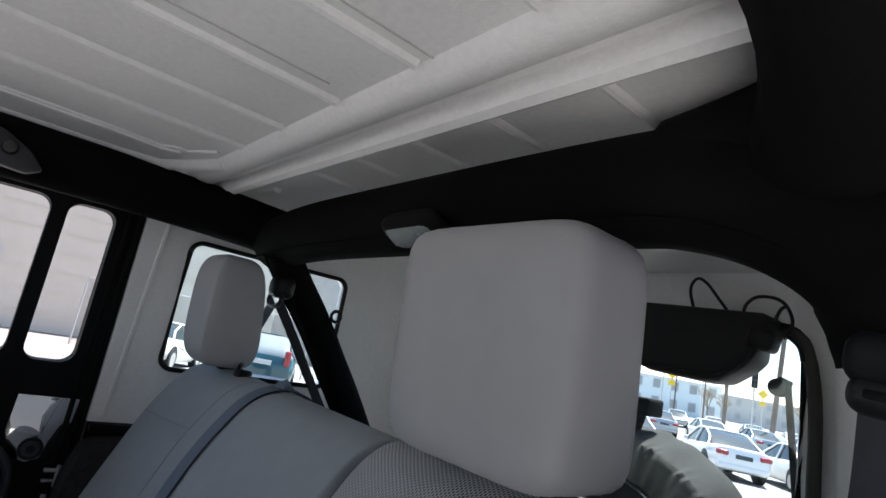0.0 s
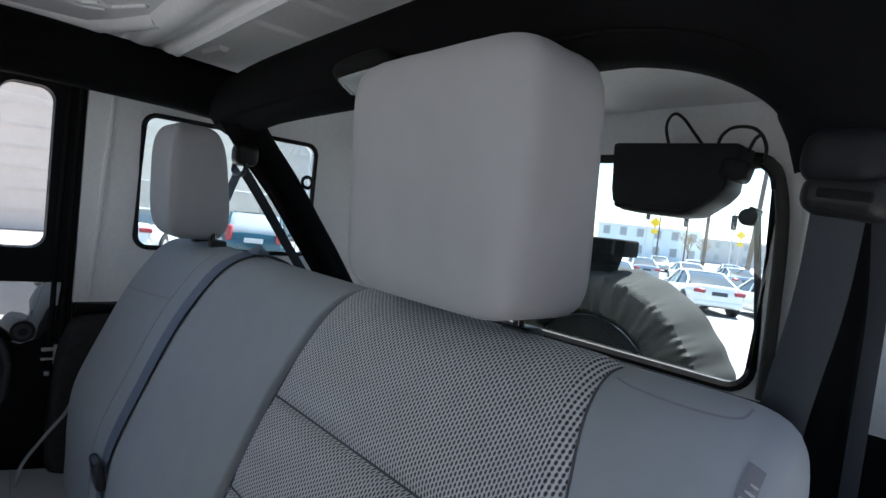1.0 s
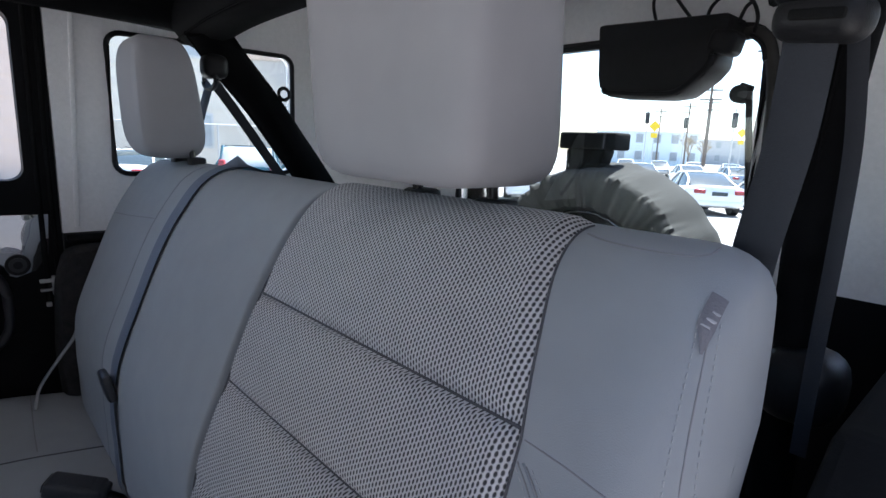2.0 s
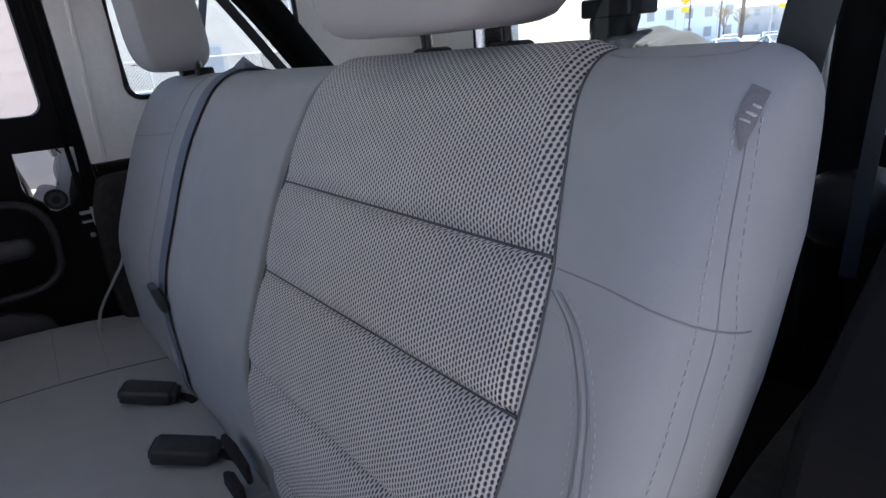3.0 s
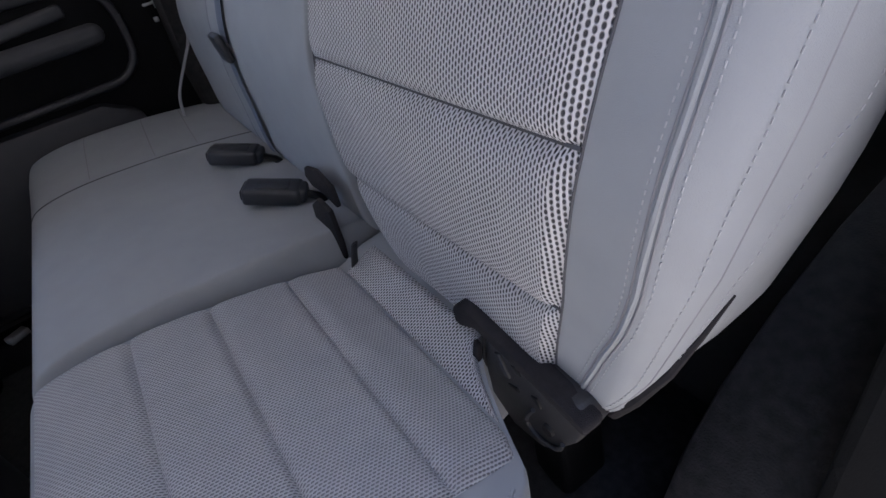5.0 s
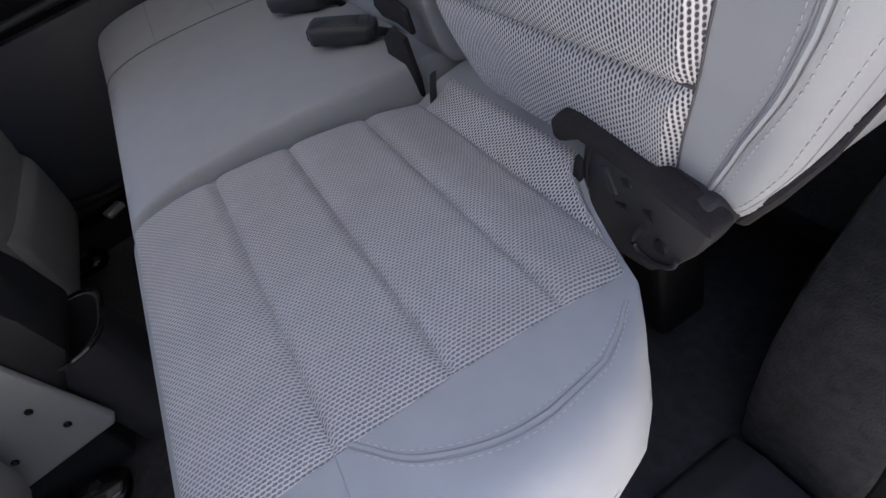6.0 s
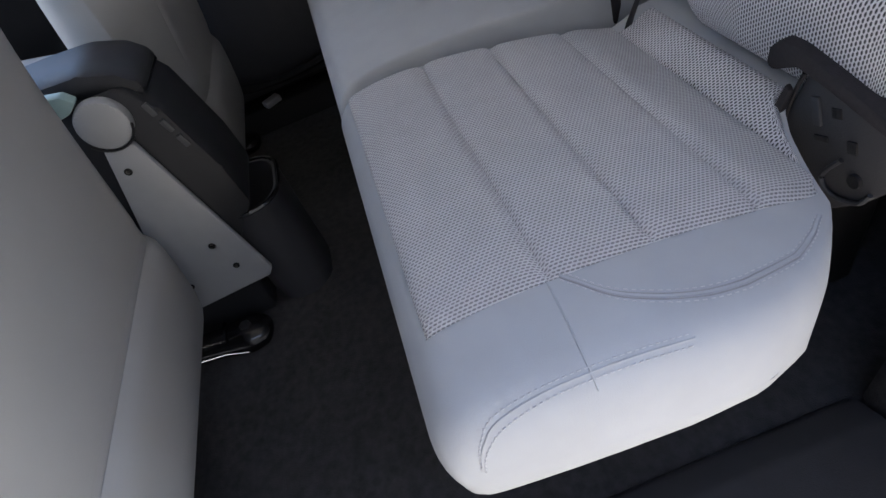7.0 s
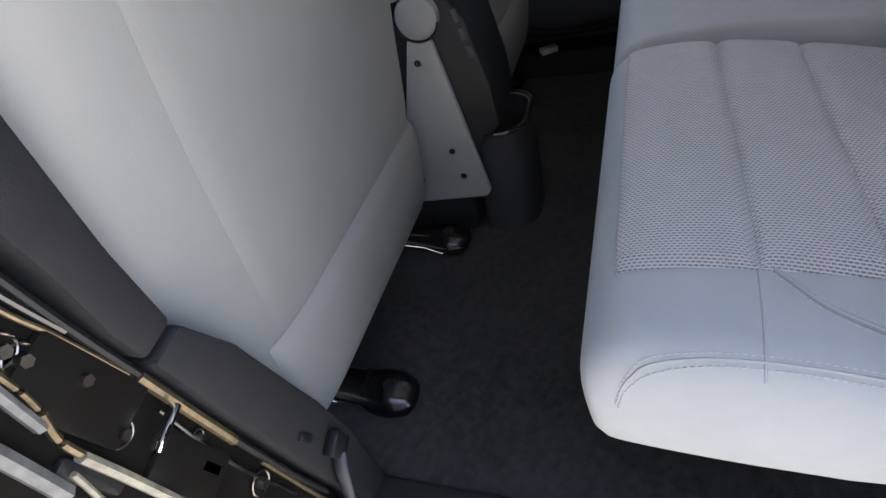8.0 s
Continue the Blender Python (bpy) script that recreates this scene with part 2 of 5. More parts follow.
def spline(pts, k=8):
    """Catmull-Rom through points."""
    p = [Vector(q) for q in pts]
    out = []
    for i in range(len(p) - 1):
        a, b, c, d = p[max(i - 1, 0)], p[i], p[i + 1], p[min(i + 2, len(p) - 1)]
        for j in range(k):
            t = j / k
            out.append(0.5 * ((2 * b) + (c - a) * t + (2 * a - 5 * b + 4 * c - d) * t * t + (3 * b - a - 3 * c + d) * t ** 3))
    out.append(p[-1])
    return out


def tube(bm, pts, r, n=10, flat=1.0, up=(0, 0, 1), radii=None):
    """Sweep of a round or flattened section along points."""
    pts = [Vector(p) for p in pts]
    rings = []
    for i, p in enumerate(pts):
        d = (pts[min(i + 1, len(pts) - 1)] - pts[max(i - 1, 0)]).normalized()
        s = d.cross(Vector(up))
        s = s.normalized() if s.length > 1e-4 else d.orthogonal().normalized()
        t = s.cross(d).normalized()
        rr = radii[i] if radii else r
        rings.append([bm.verts.new(p + s * (math.cos(2 * math.pi * k / n) * rr) + t * (math.sin(2 * math.pi * k / n) * rr * flat)) for k in range(n)])
    for a, b in zip(rings, rings[1:]):
        for k in range(n):
            bm.faces.new((a[k], a[(k + 1) % n], b[(k + 1) % n], b[k]))
    bm.faces.new(rings[0][::-1])
    bm.faces.new(rings[-1])
    bmesh.ops.recalc_face_normals(bm, faces=bm.faces)
    return bm


def prism(bm, outline, a, b, axis="x", bevel=0.0):
    """An outline in the two other axes, run from a to b along axis."""
    def at(p, h):
        return {"x": (h, p[0], p[1]), "y": (p[0], h, p[1]), "z": (p[0], p[1], h)}[axis]
    lo = [bm.verts.new(at(p, a)) for p in outline]
    hi = [bm.verts.new(at(p, b)) for p in outline]
    n = len(outline)
    fs = [bm.faces.new(lo), bm.faces.new(hi[::-1])]
    for i in range(n):
        fs.append(bm.faces.new((lo[i], hi[i], hi[(i + 1) % n], lo[(i + 1) % n])))
    bmesh.ops.recalc_face_normals(bm, faces=fs)
    if bevel:
        bmesh.ops.bevel(bm, geom=list({e for f in fs for e in f.edges}), offset=bevel, segments=2, profile=0.5, affect='EDGES')
    return bm


def rounded_rect(x0, x1, y0, y1, r, k=5):
    out = []
    for cx, cy, a in ((x1 - r, y1 - r, 0), (x0 + r, y1 - r, 90), (x0 + r, y0 + r, 180), (x1 - r, y0 + r, 270)):
        for j in range(k + 1):
            t = radians(a + 90 * j / k)
            out.append((cx + r * math.cos(t), cy + r * math.sin(t)))
    return out


def wall_with_holes(bm, axis, at0, at1, outer, holes):
    """A plate between at0 and at1 along axis, with an outline and holes, all in the two other axes."""
    def P(p, h):
        return Vector({"x": (h, p[0], p[1]), "y": (p[0], h, p[1]), "z": (p[0], p[1], h)}[axis])
    edges = []
    loops = []
    for poly in (outer, *holes):
        vs = [bm.verts.new(P(p, at0)) for p in poly]
        loops.append(vs)
        edges += [bm.edges.new((vs[i], vs[(i + 1) % len(vs)])) for i in range(len(vs))]
    res = bmesh.ops.triangle_fill(bm, use_beauty=True, use_dissolve=False, edges=edges)
    faces = [g for g in res["geom"] if isinstance(g, bmesh.types.BMFace)]
    ext = bmesh.ops.extrude_face_region(bm, geom=faces)
    d = P((0, 0), at1) - P((0, 0), at0)
    for g in ext["geom"]:
        if isinstance(g, bmesh.types.BMVert):
            g.co += d
    bmesh.ops.recalc_face_normals(bm, faces=bm.faces)
    return bm


class Pad:
    """An upholstered body: one loop in y and z, run along x, with rounded ends."""

    def __init__(self, loop, x0, x1, r0, r1, power=2.4, k=6, warp=None, spine=None, level=None):
        self.warp, self.spine, self.level, self.crown = warp, spine, level, None
        pts = [Vector((0, y, z)) for y, z in loop]
        dense = spline(pts + [pts[0]], k)[:-1]
        self.loop, self.x0, self.x1, self.r0, self.r1, self.power = dense, x0, x1, r0, r1, power
        self.mid = sum(dense, Vector()) / len(dense)

    def shrink(self, x):
        t = max((self.x0 + self.r0 - x) / self.r0, (x - self.x1 + self.r1) / self.r1, 0)
        return max(1 - min(t, 1) ** self.power, 0.0) ** (1 / self.power)

    def at(self, x, k):
        n = len(self.loop)
        i = int(math.floor(k)) % n
        p = self.loop[i].lerp(self.loop[(i + 1) % n], k - math.floor(k))
        s = self.shrink(x)
        # ends round off in depth more than in height
        if self.level:
            # a lying cushion thins towards its ends
            mz = self.level(p.y)
            q = Vector((x, self.mid.y + (p.y - self.mid.y) * (0.06 * s + 0.94), mz + (p.z - mz) * s))
            if self.warp:
                q.x = self.warp(q.x, p.y, p.z)
            if self.crown:
                q.z += self.crown(x) * max(0.0, (p.z - mz) / 0.09) * s
            return q
        my = self.spine(p.z) if self.spine else self.mid.y
        q = Vector((x, my + (p.y - my) * s, self.mid.z + (p.z - self.mid.z) * (0.12 * s + 0.88 if self.spine else 0.25 * s + 0.75)))
        if self.warp:
            q.x = self.warp(q.x, p.y, p.z)
        return q

    def normal(self, x, k):
        a = self.at(x + 0.002, k) - self.at(x - 0.002, k)
        b = self.at(x, k + 0.15) - self.at(x, k - 0.15)
        n = a.cross(b).normalized()
        if self.level and 4 * K < k < 10.5 * K:
            return n if n.z > 0 else -n
        here = self.at(x, k)
        c = here - Vector((here.x, self.spine(here.z) if self.spine else self.mid.y, self.mid.z))
        return n if n.dot(c) > 0 else -n

    def where(self, axis, value, first, last):
        """The loop parameter between two loop points where y or z has a value."""
        best, out = 9, first
        for i in range(int((last - first) * 40)):
            k = first + i / 40
            n = len(self.loop)
            p = self.loop[int(k) % n].lerp(self.loop[(int(k) + 1) % n], k - int(k))
            d = abs(p["xyz".index(axis)] - value)
            if d < best:
                best, out = d, k
        return out

    def build(self, nx=30):
        bm = bmesh.new()
        n = len(self.loop)
        xs = [self.x0 + self.r0 * (1 - math.cos(math.pi / 2 * i / 8)) for i in range(8)]
        xs += [self.x0 + self.r0 + (self.x1 - self.r1 - self.x0 - self.r0) * i / nx for i in range(nx)]
        xs += [self.x1 - self.r1 + self.r1 * math.sin(math.pi / 2 * i / 8) for i in range(9)]
        rings = [[bm.verts.new(self.at(x, k)) for k in range(n)] for x in xs]
        for a, b in zip(rings, rings[1:]):
            for k in range(n):
                bm.faces.new((a[k], a[(k + 1) % n], b[(k + 1) % n], b[k]))
        if not self.level:                      # a cushion's ends close on a line
            bm.faces.new(rings[0][::-1])
            bm.faces.new(rings[-1])
        bmesh.ops.recalc_face_normals(bm, faces=bm.faces)
        return bm

    def panel(self, xa, xb, k0, k1, puff=0.008, low=0.0006, nu=24, nv=16, edge=0.4, crown=10):
        """A sewn panel on the body between two x (numbers or functions of the loop parameter) and two loop parameters."""
        bm = bmesh.new()
        uvl = bm.loops.layers.uv.new("UVMap")
        grid, uvs = [], {}
        fa = xa if callable(xa) else (lambda k: xa)
        fb = xb if callable(xb) else (lambda k: xb)
        run = 0.0
        prev = None
        for j in range(nv + 1):
            v = j / nv
            k = k0 + (k1 - k0) * v
            row = []
            mid = self.at((fa(k) + fb(k)) / 2, k)
            run += (mid - prev).length if prev is not None else 0
            prev = mid
            for i in range(nu + 1):
                u = i / nu
                x = fa(k) + (fb(k) - fa(k)) * u
                lift = max(1 - abs(2 * v - 1) ** crown, 0) * max(1 - abs(2 * u - 1) ** 24, 0)
                p = self.at(x, k) + self.normal(x, k) * (low + (puff - low) * lift ** edge)
                w = bm.verts.new(p)
                uvs[w] = (x, run)
                row.append(w)
            grid.append(row)
        for a, b in zip(grid, grid[1:]):
            for i in range(nu):
                f = bm.faces.new((a[i], a[i + 1], b[i + 1], b[i]))
                for lp in f.loops:
                    lp[uvl].uv = uvs[lp.vert]
        bm.normal_update()
        mid_n = self.normal((fa(k0) + fb(k0)) / 2, (k0 + k1) / 2)
        tot = sum((f.normal for f in bm.faces), Vector())
        if tot.dot(mid_n) < 0:
            bmesh.ops.reverse_faces(bm, faces=bm.faces)
        return bm

    def seam(self, bm, track, r=0.0022, lift=0.0):
        """A thin cord that follows (x, k) points on the surface."""
        pts = [self.at(x, k) + self.normal(x, k) * lift for x, k in track]
        return tube(bm, pts, r, 6)

    def stitches(self, bm, track, length=0.005, gap=0.004, r=0.0008, lift=0.001):
        pts = [self.at(x, k) + self.normal(x, k) * lift for x, k in track]
        walked, on, start = 0.0, True, pts[0]
        for a, b in zip(pts, pts[1:]):
            seg = (b - a).length
            t = 0.0
            while t < seg:
                need = (length if on else gap) - walked
                if t + need <= seg:
                    t += need
                    p = a.lerp(b, t / seg)
                    if on:
                        cyl(bm, start, p, r, 5)
                    start, on, walked = p, not on, 0.0
                else:
                    walked += seg - t
                    t = seg
        return bm


def track(points, k=12):
    """A smooth path through (x, loop parameter) points."""
    return [(p.x, p.y) for p in spline([(a, b, 0) for a, b in points], k)]

# ---------------------------------------------------------------- ground and body shell
FLOOR, GROUND = 0.538, 0.05
WX = 0.78
WN = 0.80                      # inner face of the side walls
REAR = 1.38                    # inner face of the rear wall

bm = bmesh.new()
def lot(x, y):
    """Height of the lot, which falls away gently from the vehicle."""
    r = math.hypot(x, y)
    return GROUND - 0.031 * max(0.0, min(r, 25.0) - 2.0) - 0.006 * max(0.0, r - 25.0)

def stand(x, y, turn):
    """A place on the lot, leaning with its fall."""
    r = max(math.hypot(x, y), 0.1)
    f = 0.031 if r < 25 else 0.006
    lean = Vector((0, 0, 1)).rotation_difference(Vector((f * x / r, f * y / r, 1))).to_matrix().to_4x4()
    return Matrix.Translation((x, y, lot(x, y))) @ lean @ Matrix.Rotation(radians(turn), 4, 'Z')

rings = []
for r in (0.0, 2.0, 6.0, 12.0, 18.0, 25.0, 60.0, 150.0, 400.0):
    rings.append([bm.verts.new((r * math.cos(a * math.pi / 36), r * math.sin(a * math.pi / 36), lot(r, 0))) for a in range(72)] if r else [bm.verts.new((0, 0, GROUND))] * 72)
for a, b in zip(rings, rings[1:]):
    for i in range(72):
        j = (i + 1) % 72
        bm.faces.new((a[i], b[i], b[j], a[j]) if a[i] is not a[j] else (a[i], b[i], b[j]))
tagged(part("ground", bm, CONCRETE, smooth=False), "sunlit pale concrete parking lot", "ground", kind="structure")

bm = bmesh.new()
prism(bm, [(-WX - 0.07, -1.6), (0.74, -1.6), (0.74, 1.42), (-WX - 0.07, 1.42)], FLOOR - 0.05, FLOOR, "z")
tagged(part("floor", bm, FLOORC, smooth=False), "black carpeted vehicle floor", "floor", kind="structure")

# far side wall of the hardtop with the quarter window
bm = bmesh.new()
q_out = [(0.342, 1.322), (1.42, 1.322), (1.42, 1.98), (0.342, 1.98)]
wall_with_holes(bm, "x", -WX, -WX - 0.03, q_out, [rounded_rect(0.462, 0.928, 1.462, 1.788, 0.03)])
tagged(part("wall_far", bm, SHELL, smooth=False), "white speckled hardtop side panel with a quarter window", "wall", kind="structure")
bm = bmesh.new()
prism(bm, rounded_rect(0.464, 0.926, 1.464, 1.786, 0.03), -WX - 0.014, -WX - 0.018, "x")
w = tagged(part("window_1", bm, TINTED, smooth=False), "clear fixed quarter window glass", "window", kind="structure")
w.visible_shadow = False
bm = bmesh.new()
rim = [Vector((-WX + 0.002, y, z)) for y, z in rounded_rect(0.460, 0.930, 1.460, 1.790, 0.03)]
tube(bm, rim + [rim[0]], 0.007, 6)
part("seal", bm, BLACK, w, "black rubber window seal")
# lower far side
bm = bmesh.new()
prism(bm, [(0.342, FLOOR), (1.42, FLOOR), (1.42, 1.322), (0.342, 1.322)], -WX + 0.01, -WX - 0.03, "x")
tagged(part("wall_far_lower", bm, TRIM, smooth=False), "dark trim below the far quarter window", "wall", kind="structure")

# near side wall, behind the open door
bm = bmesh.new()
wall_with_holes(bm, "x", WN, WN + 0.03, [(0.66, 1.38), (1.42, 1.38), (1.42, 1.98), (0.66, 1.98)], [rounded_rect(0.98, 1.30, 1.465, 1.785, 0.03)])
tagged(part("wall_near", bm, SHELL, smooth=False), "white speckled hardtop side panel beside the open door", "wall", kind="structure")
bm = bmesh.new()
prism(bm, [(0.36, FLOOR), (1.42, FLOOR), (1.42, 1.38), (0.60, 1.38), (0.46, 1.30), (0.40, 0.95)], 0.68, WN, "x", 0.01)
tagged(part("wall_near_lower", bm, MATTE, smooth=False), "dark trim below the near quarter window", "wall", kind="structure")

# rear wall with the tailgate window
bm = bmesh.new()
rw = rounded_rect(-0.52, 0.338, 1.328, 1.812, 0.05)
wall_with_holes(bm, "y", REAR, REAR + 0.03, [(-WX - 0.03, 1.31), (WN + 0.03, 1.31), (WN + 0.03, 1.98), (-WX - 0.03, 1.98)], [rw])
tagged(part("wall_rear", bm, SHELL, smooth=False), "white speckled rear end of the hardtop", "wall", kind="structure")
# added black layer, stops sunlit white bouncing onto the spare wheel
bm = bmesh.new()
wall_with_holes(bm, "y", REAR + 0.032, REAR + 0.045, [(-WX - 0.03, 1.31), (WN + 0.03, 1.31), (WN + 0.03, 1.98), (-WX - 0.03, 1.98)], [rw])
tagged(part("rear_bounce_skin", bm, MATTE, smooth=False), "black skin added behind the hardtop to stop bounced light", "wall", kind="structure")
bm = bmesh.new()
prism(bm, [(-WX, FLOOR), (WX, FLOOR), (WX, 1.31), (-WX, 1.31)], REAR, REAR + 0.04, "y")
tagged(part("tailgate", bm, TRIM, smooth=False), "black tailgate below the rear glass", "wall", kind="structure")
bm = bmesh.new()
prism(bm, rounded_rect(-0.52, 0.338, 1.328, 1.812, 0.05), REAR + 0.018, REAR + 0.022, "y")
w = tagged(part("window_2", bm, TINTED, smooth=False), "clear rear window glass", "window", kind="structure")
w.visible_shadow = False
bm = bmesh.new()
rim = [Vector((x, REAR + 0.002, z)) for x, z in rounded_rect(-0.525, 0.343, 1.323, 1.817, 0.05)]
tube(bm, rim + [rim[0]], 0.012, 6)
part("seal", bm, BLACK, w, "black rubber window seal")
# moulded corner post beside the rear window
bm = bmesh.new()
tube(bm, spline([(0.37, REAR - 0.02, 1.98), (0.41, REAR - 0.03, 1.88), (0.43, REAR - 0.02, 1.7), (0.45, REAR - 0.02, 1.2)]), 0.03, 10)
tagged(part("corner_moulding", bm, SHELL), "white moulded post beside the rear window", "trim", kind="structure")

# ---------------------------------------------------------------- ceiling: panels with raised ribs and a channel
ROOF = 1.935
bm = bmesh.new()
prism(bm, [(-WX - 0.03, -1.6), (WN + 0.03, -1.6), (WN + 0.03, 1.42), (-WX - 0.03, 1.42)], ROOF, ROOF + 0.04, "z")
def rib(a, b, w, h):
    a, b = Vector(a), Vector(b)
    d = (b - a).normalized()
    s = Vector((-d.y, d.x, 0))
    prof = [(-w, 0), (-w * 0.55, -h * 0.8), (0, -h), (w * 0.55, -h * 0.8), (w, 0)]
    ra = [bm.verts.new(a + s * x + Vector((0, 0, z))) for x, z in prof]
    rb = [bm.verts.new(b + s * x + Vector((0, 0, z))) for x, z in prof]
    for i in range(4):
        bm.faces.new((ra[i], rb[i], rb[i + 1], ra[i + 1]))
    bm.faces.new(ra)
    bm.faces.new(rb[::-1])
for x in (-0.292, -0.110, 0.070, 0.250, 0.430):
    rib((x, -1.0, ROOF + 0.002), (x, 0.376, ROOF + 0.002), 0.010, 0.011)
for x in (-0.277, -0.107, 0.063, 0.233, 0.403):
    rib((x, 0.500, ROOF + 0.002), (x, 0.72, ROOF + 0.002), 0.009, 0.010)
rib((-0.72, 0.412, ROOF + 0.002), (0.72, 0.412, ROOF + 0.002), 0.034, 0.022)
rib((-0.72, 0.478, ROOF + 0.002), (0.72, 0.478, ROOF + 0.002), 0.020, 0.030)
for run, w_, h_ in (([(-0.66, -1.0), (-0.665, 0.22), (-0.645, 0.32), (-0.565, 0.361), (-0.455, 0.400)], 0.022, 0.020),
                    ([(-0.482, -1.0), (-0.484, 0.19), (-0.496, 0.281), (-0.465, 0.302), (-0.470, 0.324), (-0.393, 0.364)], 0.006, 0.007),
                    ([(-0.505, -1.0), (-0.508, 0.19), (-0.522, 0.285), (-0.500, 0.318)], 0.005, 0.006),
                    ([(-0.69, 0.455), (-0.60, 0.466), (-0.54, 0.474)], 0.012, 0.026), ([(-0.60, 0.535), (-0.515, 0.545)], 0.014, 0.014)):
    for a, b in zip(run, run[1:]):
        rib((*a, ROOF + 0.002), (*b, ROOF + 0.002), w_, h_)
bmesh.ops.recalc_face_normals(bm, faces=bm.faces)
tagged(part("ceiling", bm, SHELL), "white moulded hardtop ceiling with raised ribs", "ceiling", kind="structure")
for x, y in ((0.107, 0.345), (0.277, 0.384), (0.452, 0.386)):
    bm = bmesh.new()
    box(bm, (x, y - 0.5, ROOF - 0.0005), (0.0022, 1.0, 0.002))
    part("joint", bm, SHADEJ, bpy.data.objects["ceiling"], "thin grey scored line", smooth=False)
# front of the cabin, unseen, closes the place
bm = bmesh.new()
prism(bm, [(-WX, FLOOR), (WX, FLOOR), (WX, 1.25), (-WX, 1.25)], -1.6, -1.64, "y")
tagged(part("wall_front", bm, TRIM, smooth=False), "dark dashboard wall at the front", "wall", kind="structure")

# ---------------------------------------------------------------- padded sport bars
def padded_bar(pts, r, label, n=14, flat=1.0):
    b = bmesh.new()
    tube(b, spline(pts, 8), r, n, flat)
    bar = part("padded_bar", b, BLACK_CLOTH)
    s_ = bmesh.new()
    tube(s_, [p + Vector((0, -r * 0.72, -r * 0.72 * flat)) for p in spline(pts, 8)], 0.0025, 6)
    part("seam", s_, BLACK_CLOTH, bar, "raised sewn seam")
    return tagged(bar, label, "roll bar", "padded roll bars")

padded_bar([(-0.66, -1.3, 1.86), (-0.66, 0.2, 1.865), (-0.64, 0.62, 1.85)], 0.062, "black padded side bar along the far roof edge")
padded_bar([(0.70, -1.3, 1.89), (0.680, 0.2, 1.885), (0.59, 0.60, 1.86)], 0.066, "black padded side bar along the near roof edge")
padded_bar([(-0.62, 0.62, 1.82), (-0.4, 0.62, 1.842), (0, 0.62, 1.85), (0.36, 0.62, 1.852), (0.47, 0.62, 1.845), (0.56, 0.62, 1.815), (0.625, 0.625, 1.765), (0.65, 0.64, 1.70)], 0.067, "black padded cross bar with a dome lamp")
padded_bar([(0.44, 0.622, 1.872), (0.56, 0.605, 1.888), (0.65, 0.54, 1.896), (0.69, 0.42, 1.896)], 0.058, "black padded corner between the cross bar and the near side bar")
padded_bar([(-0.545, 0.60, 1.80), (-0.575, 0.665, 1.735), (-0.585, 0.745, 1.650), (-0.585, 0.82, 1.55), (-0.585, 0.895, 1.45), (-0.59, 0.98, 1.33)], 0.044, "black padded diagonal bar beside the quarter window")
padded_bar([(0.652, 0.64, 1.74), (0.624, 0.71, 1.66), (0.608, 0.76, 1.56), (0.606, 0.77, 1.43), (0.606, 0.78, 1.2)], 0.021, "black padded upright bar behind the near door")

gm = thing("grab_mount", "dark plastic handle mount on the far padded bar", "handle", at=(-0.60, 0.06, 1.83))
bm = bmesh.new()
prism(bm, [(-0.02, 1.885), (0.035, 1.884), (0.085, 1.856), (0.110, 1.826), (0.085, 1.812), (0.030, 1.816), (-0.02, 1.83)], -0.605, -0.580, "x", 0.006)
part("bracket", bm, GREYPLA, gm)
bm = bmesh.new()
cyl(bm, (-0.580, 0.050, 1.851), (-0.566, 0.050, 1.851), 0.014, 20, 0.011)
part("knob", bm, GLOSS, gm, "round glossy knob")

# ---------------------------------------------------------------- rear bench
BACK_LOOP = [(0.340, 0.93), (0.327, 0.960), (0.325, 1.033), (0.324, 1.10), (0.332, 1.182), (0.373, 1.287), (0.414, 1.38), (0.450, 1.44), (0.484, 1.482),
             (0.525, 1.503), (0.575, 1.50), (0.61, 1.47), (0.59, 1.35), (0.55, 1.15), (0.50, 0.98), (0.46, 0.92), (0.40, 0.905)]
CUSH_LOOP = [(-0.111, 0.862), (-0.115, 0.915), (-0.104, 0.945), (-0.075, 0.962), (0.0, 0.965), (0.10, 0.951), (0.204, 0.928), (0.262, 0.909), (0.292, 0.914), (0.320, 0.924),
             (0.38, 0.915), (0.46, 0.82), (0.40, 0.805), (0.34, 0.807), (0.30, 0.809), (0.27, 0.811), (0.24, 0.813), (0.18, 0.817), (0.1, 0.822), (-0.07, 0.820), (-0.103, 0.834)]
K = 6

def out_by_z(z):
    return float(np.interp(z, [0.87, 0.90, 0.95, 1.0, 1.1, 1.2, 1.3, 1.4, 1.48, 1.51], [0.530, 0.546, 0.574, 0.596, 0.622, 0.637, 0.649, 0.653, 0.648, 0.643]))

def spine(z):
    return 0.388 + (z - 0.92) * 0.219

def flat_x(x, z):
    """The body's own x for a place on the tapered outer side."""
    return x if x <= 0.48 else 0.48 + (x - 0.48) * (0.668 - 0.48) / (out_by_z(z) - 0.48)

def in_by_z(z):
    return float(np.interp(z, [0.90, 0.93, 0.96, 1.0, 1.05, 1.15], [0.30, 0.26, 0.225, 0.19, 0.155, 0.140]))

def back_warp(x, y, z):
    if x > 0.48:
        return 0.48 + (x - 0.48) * (out_by_z(z) - 0.48) / (0.668 - 0.48)
    if x < 0.32:
        return 0.32 - (0.32 - x) * (0.32 - in_by_z(z)) / (0.32 - 0.140)
    return x

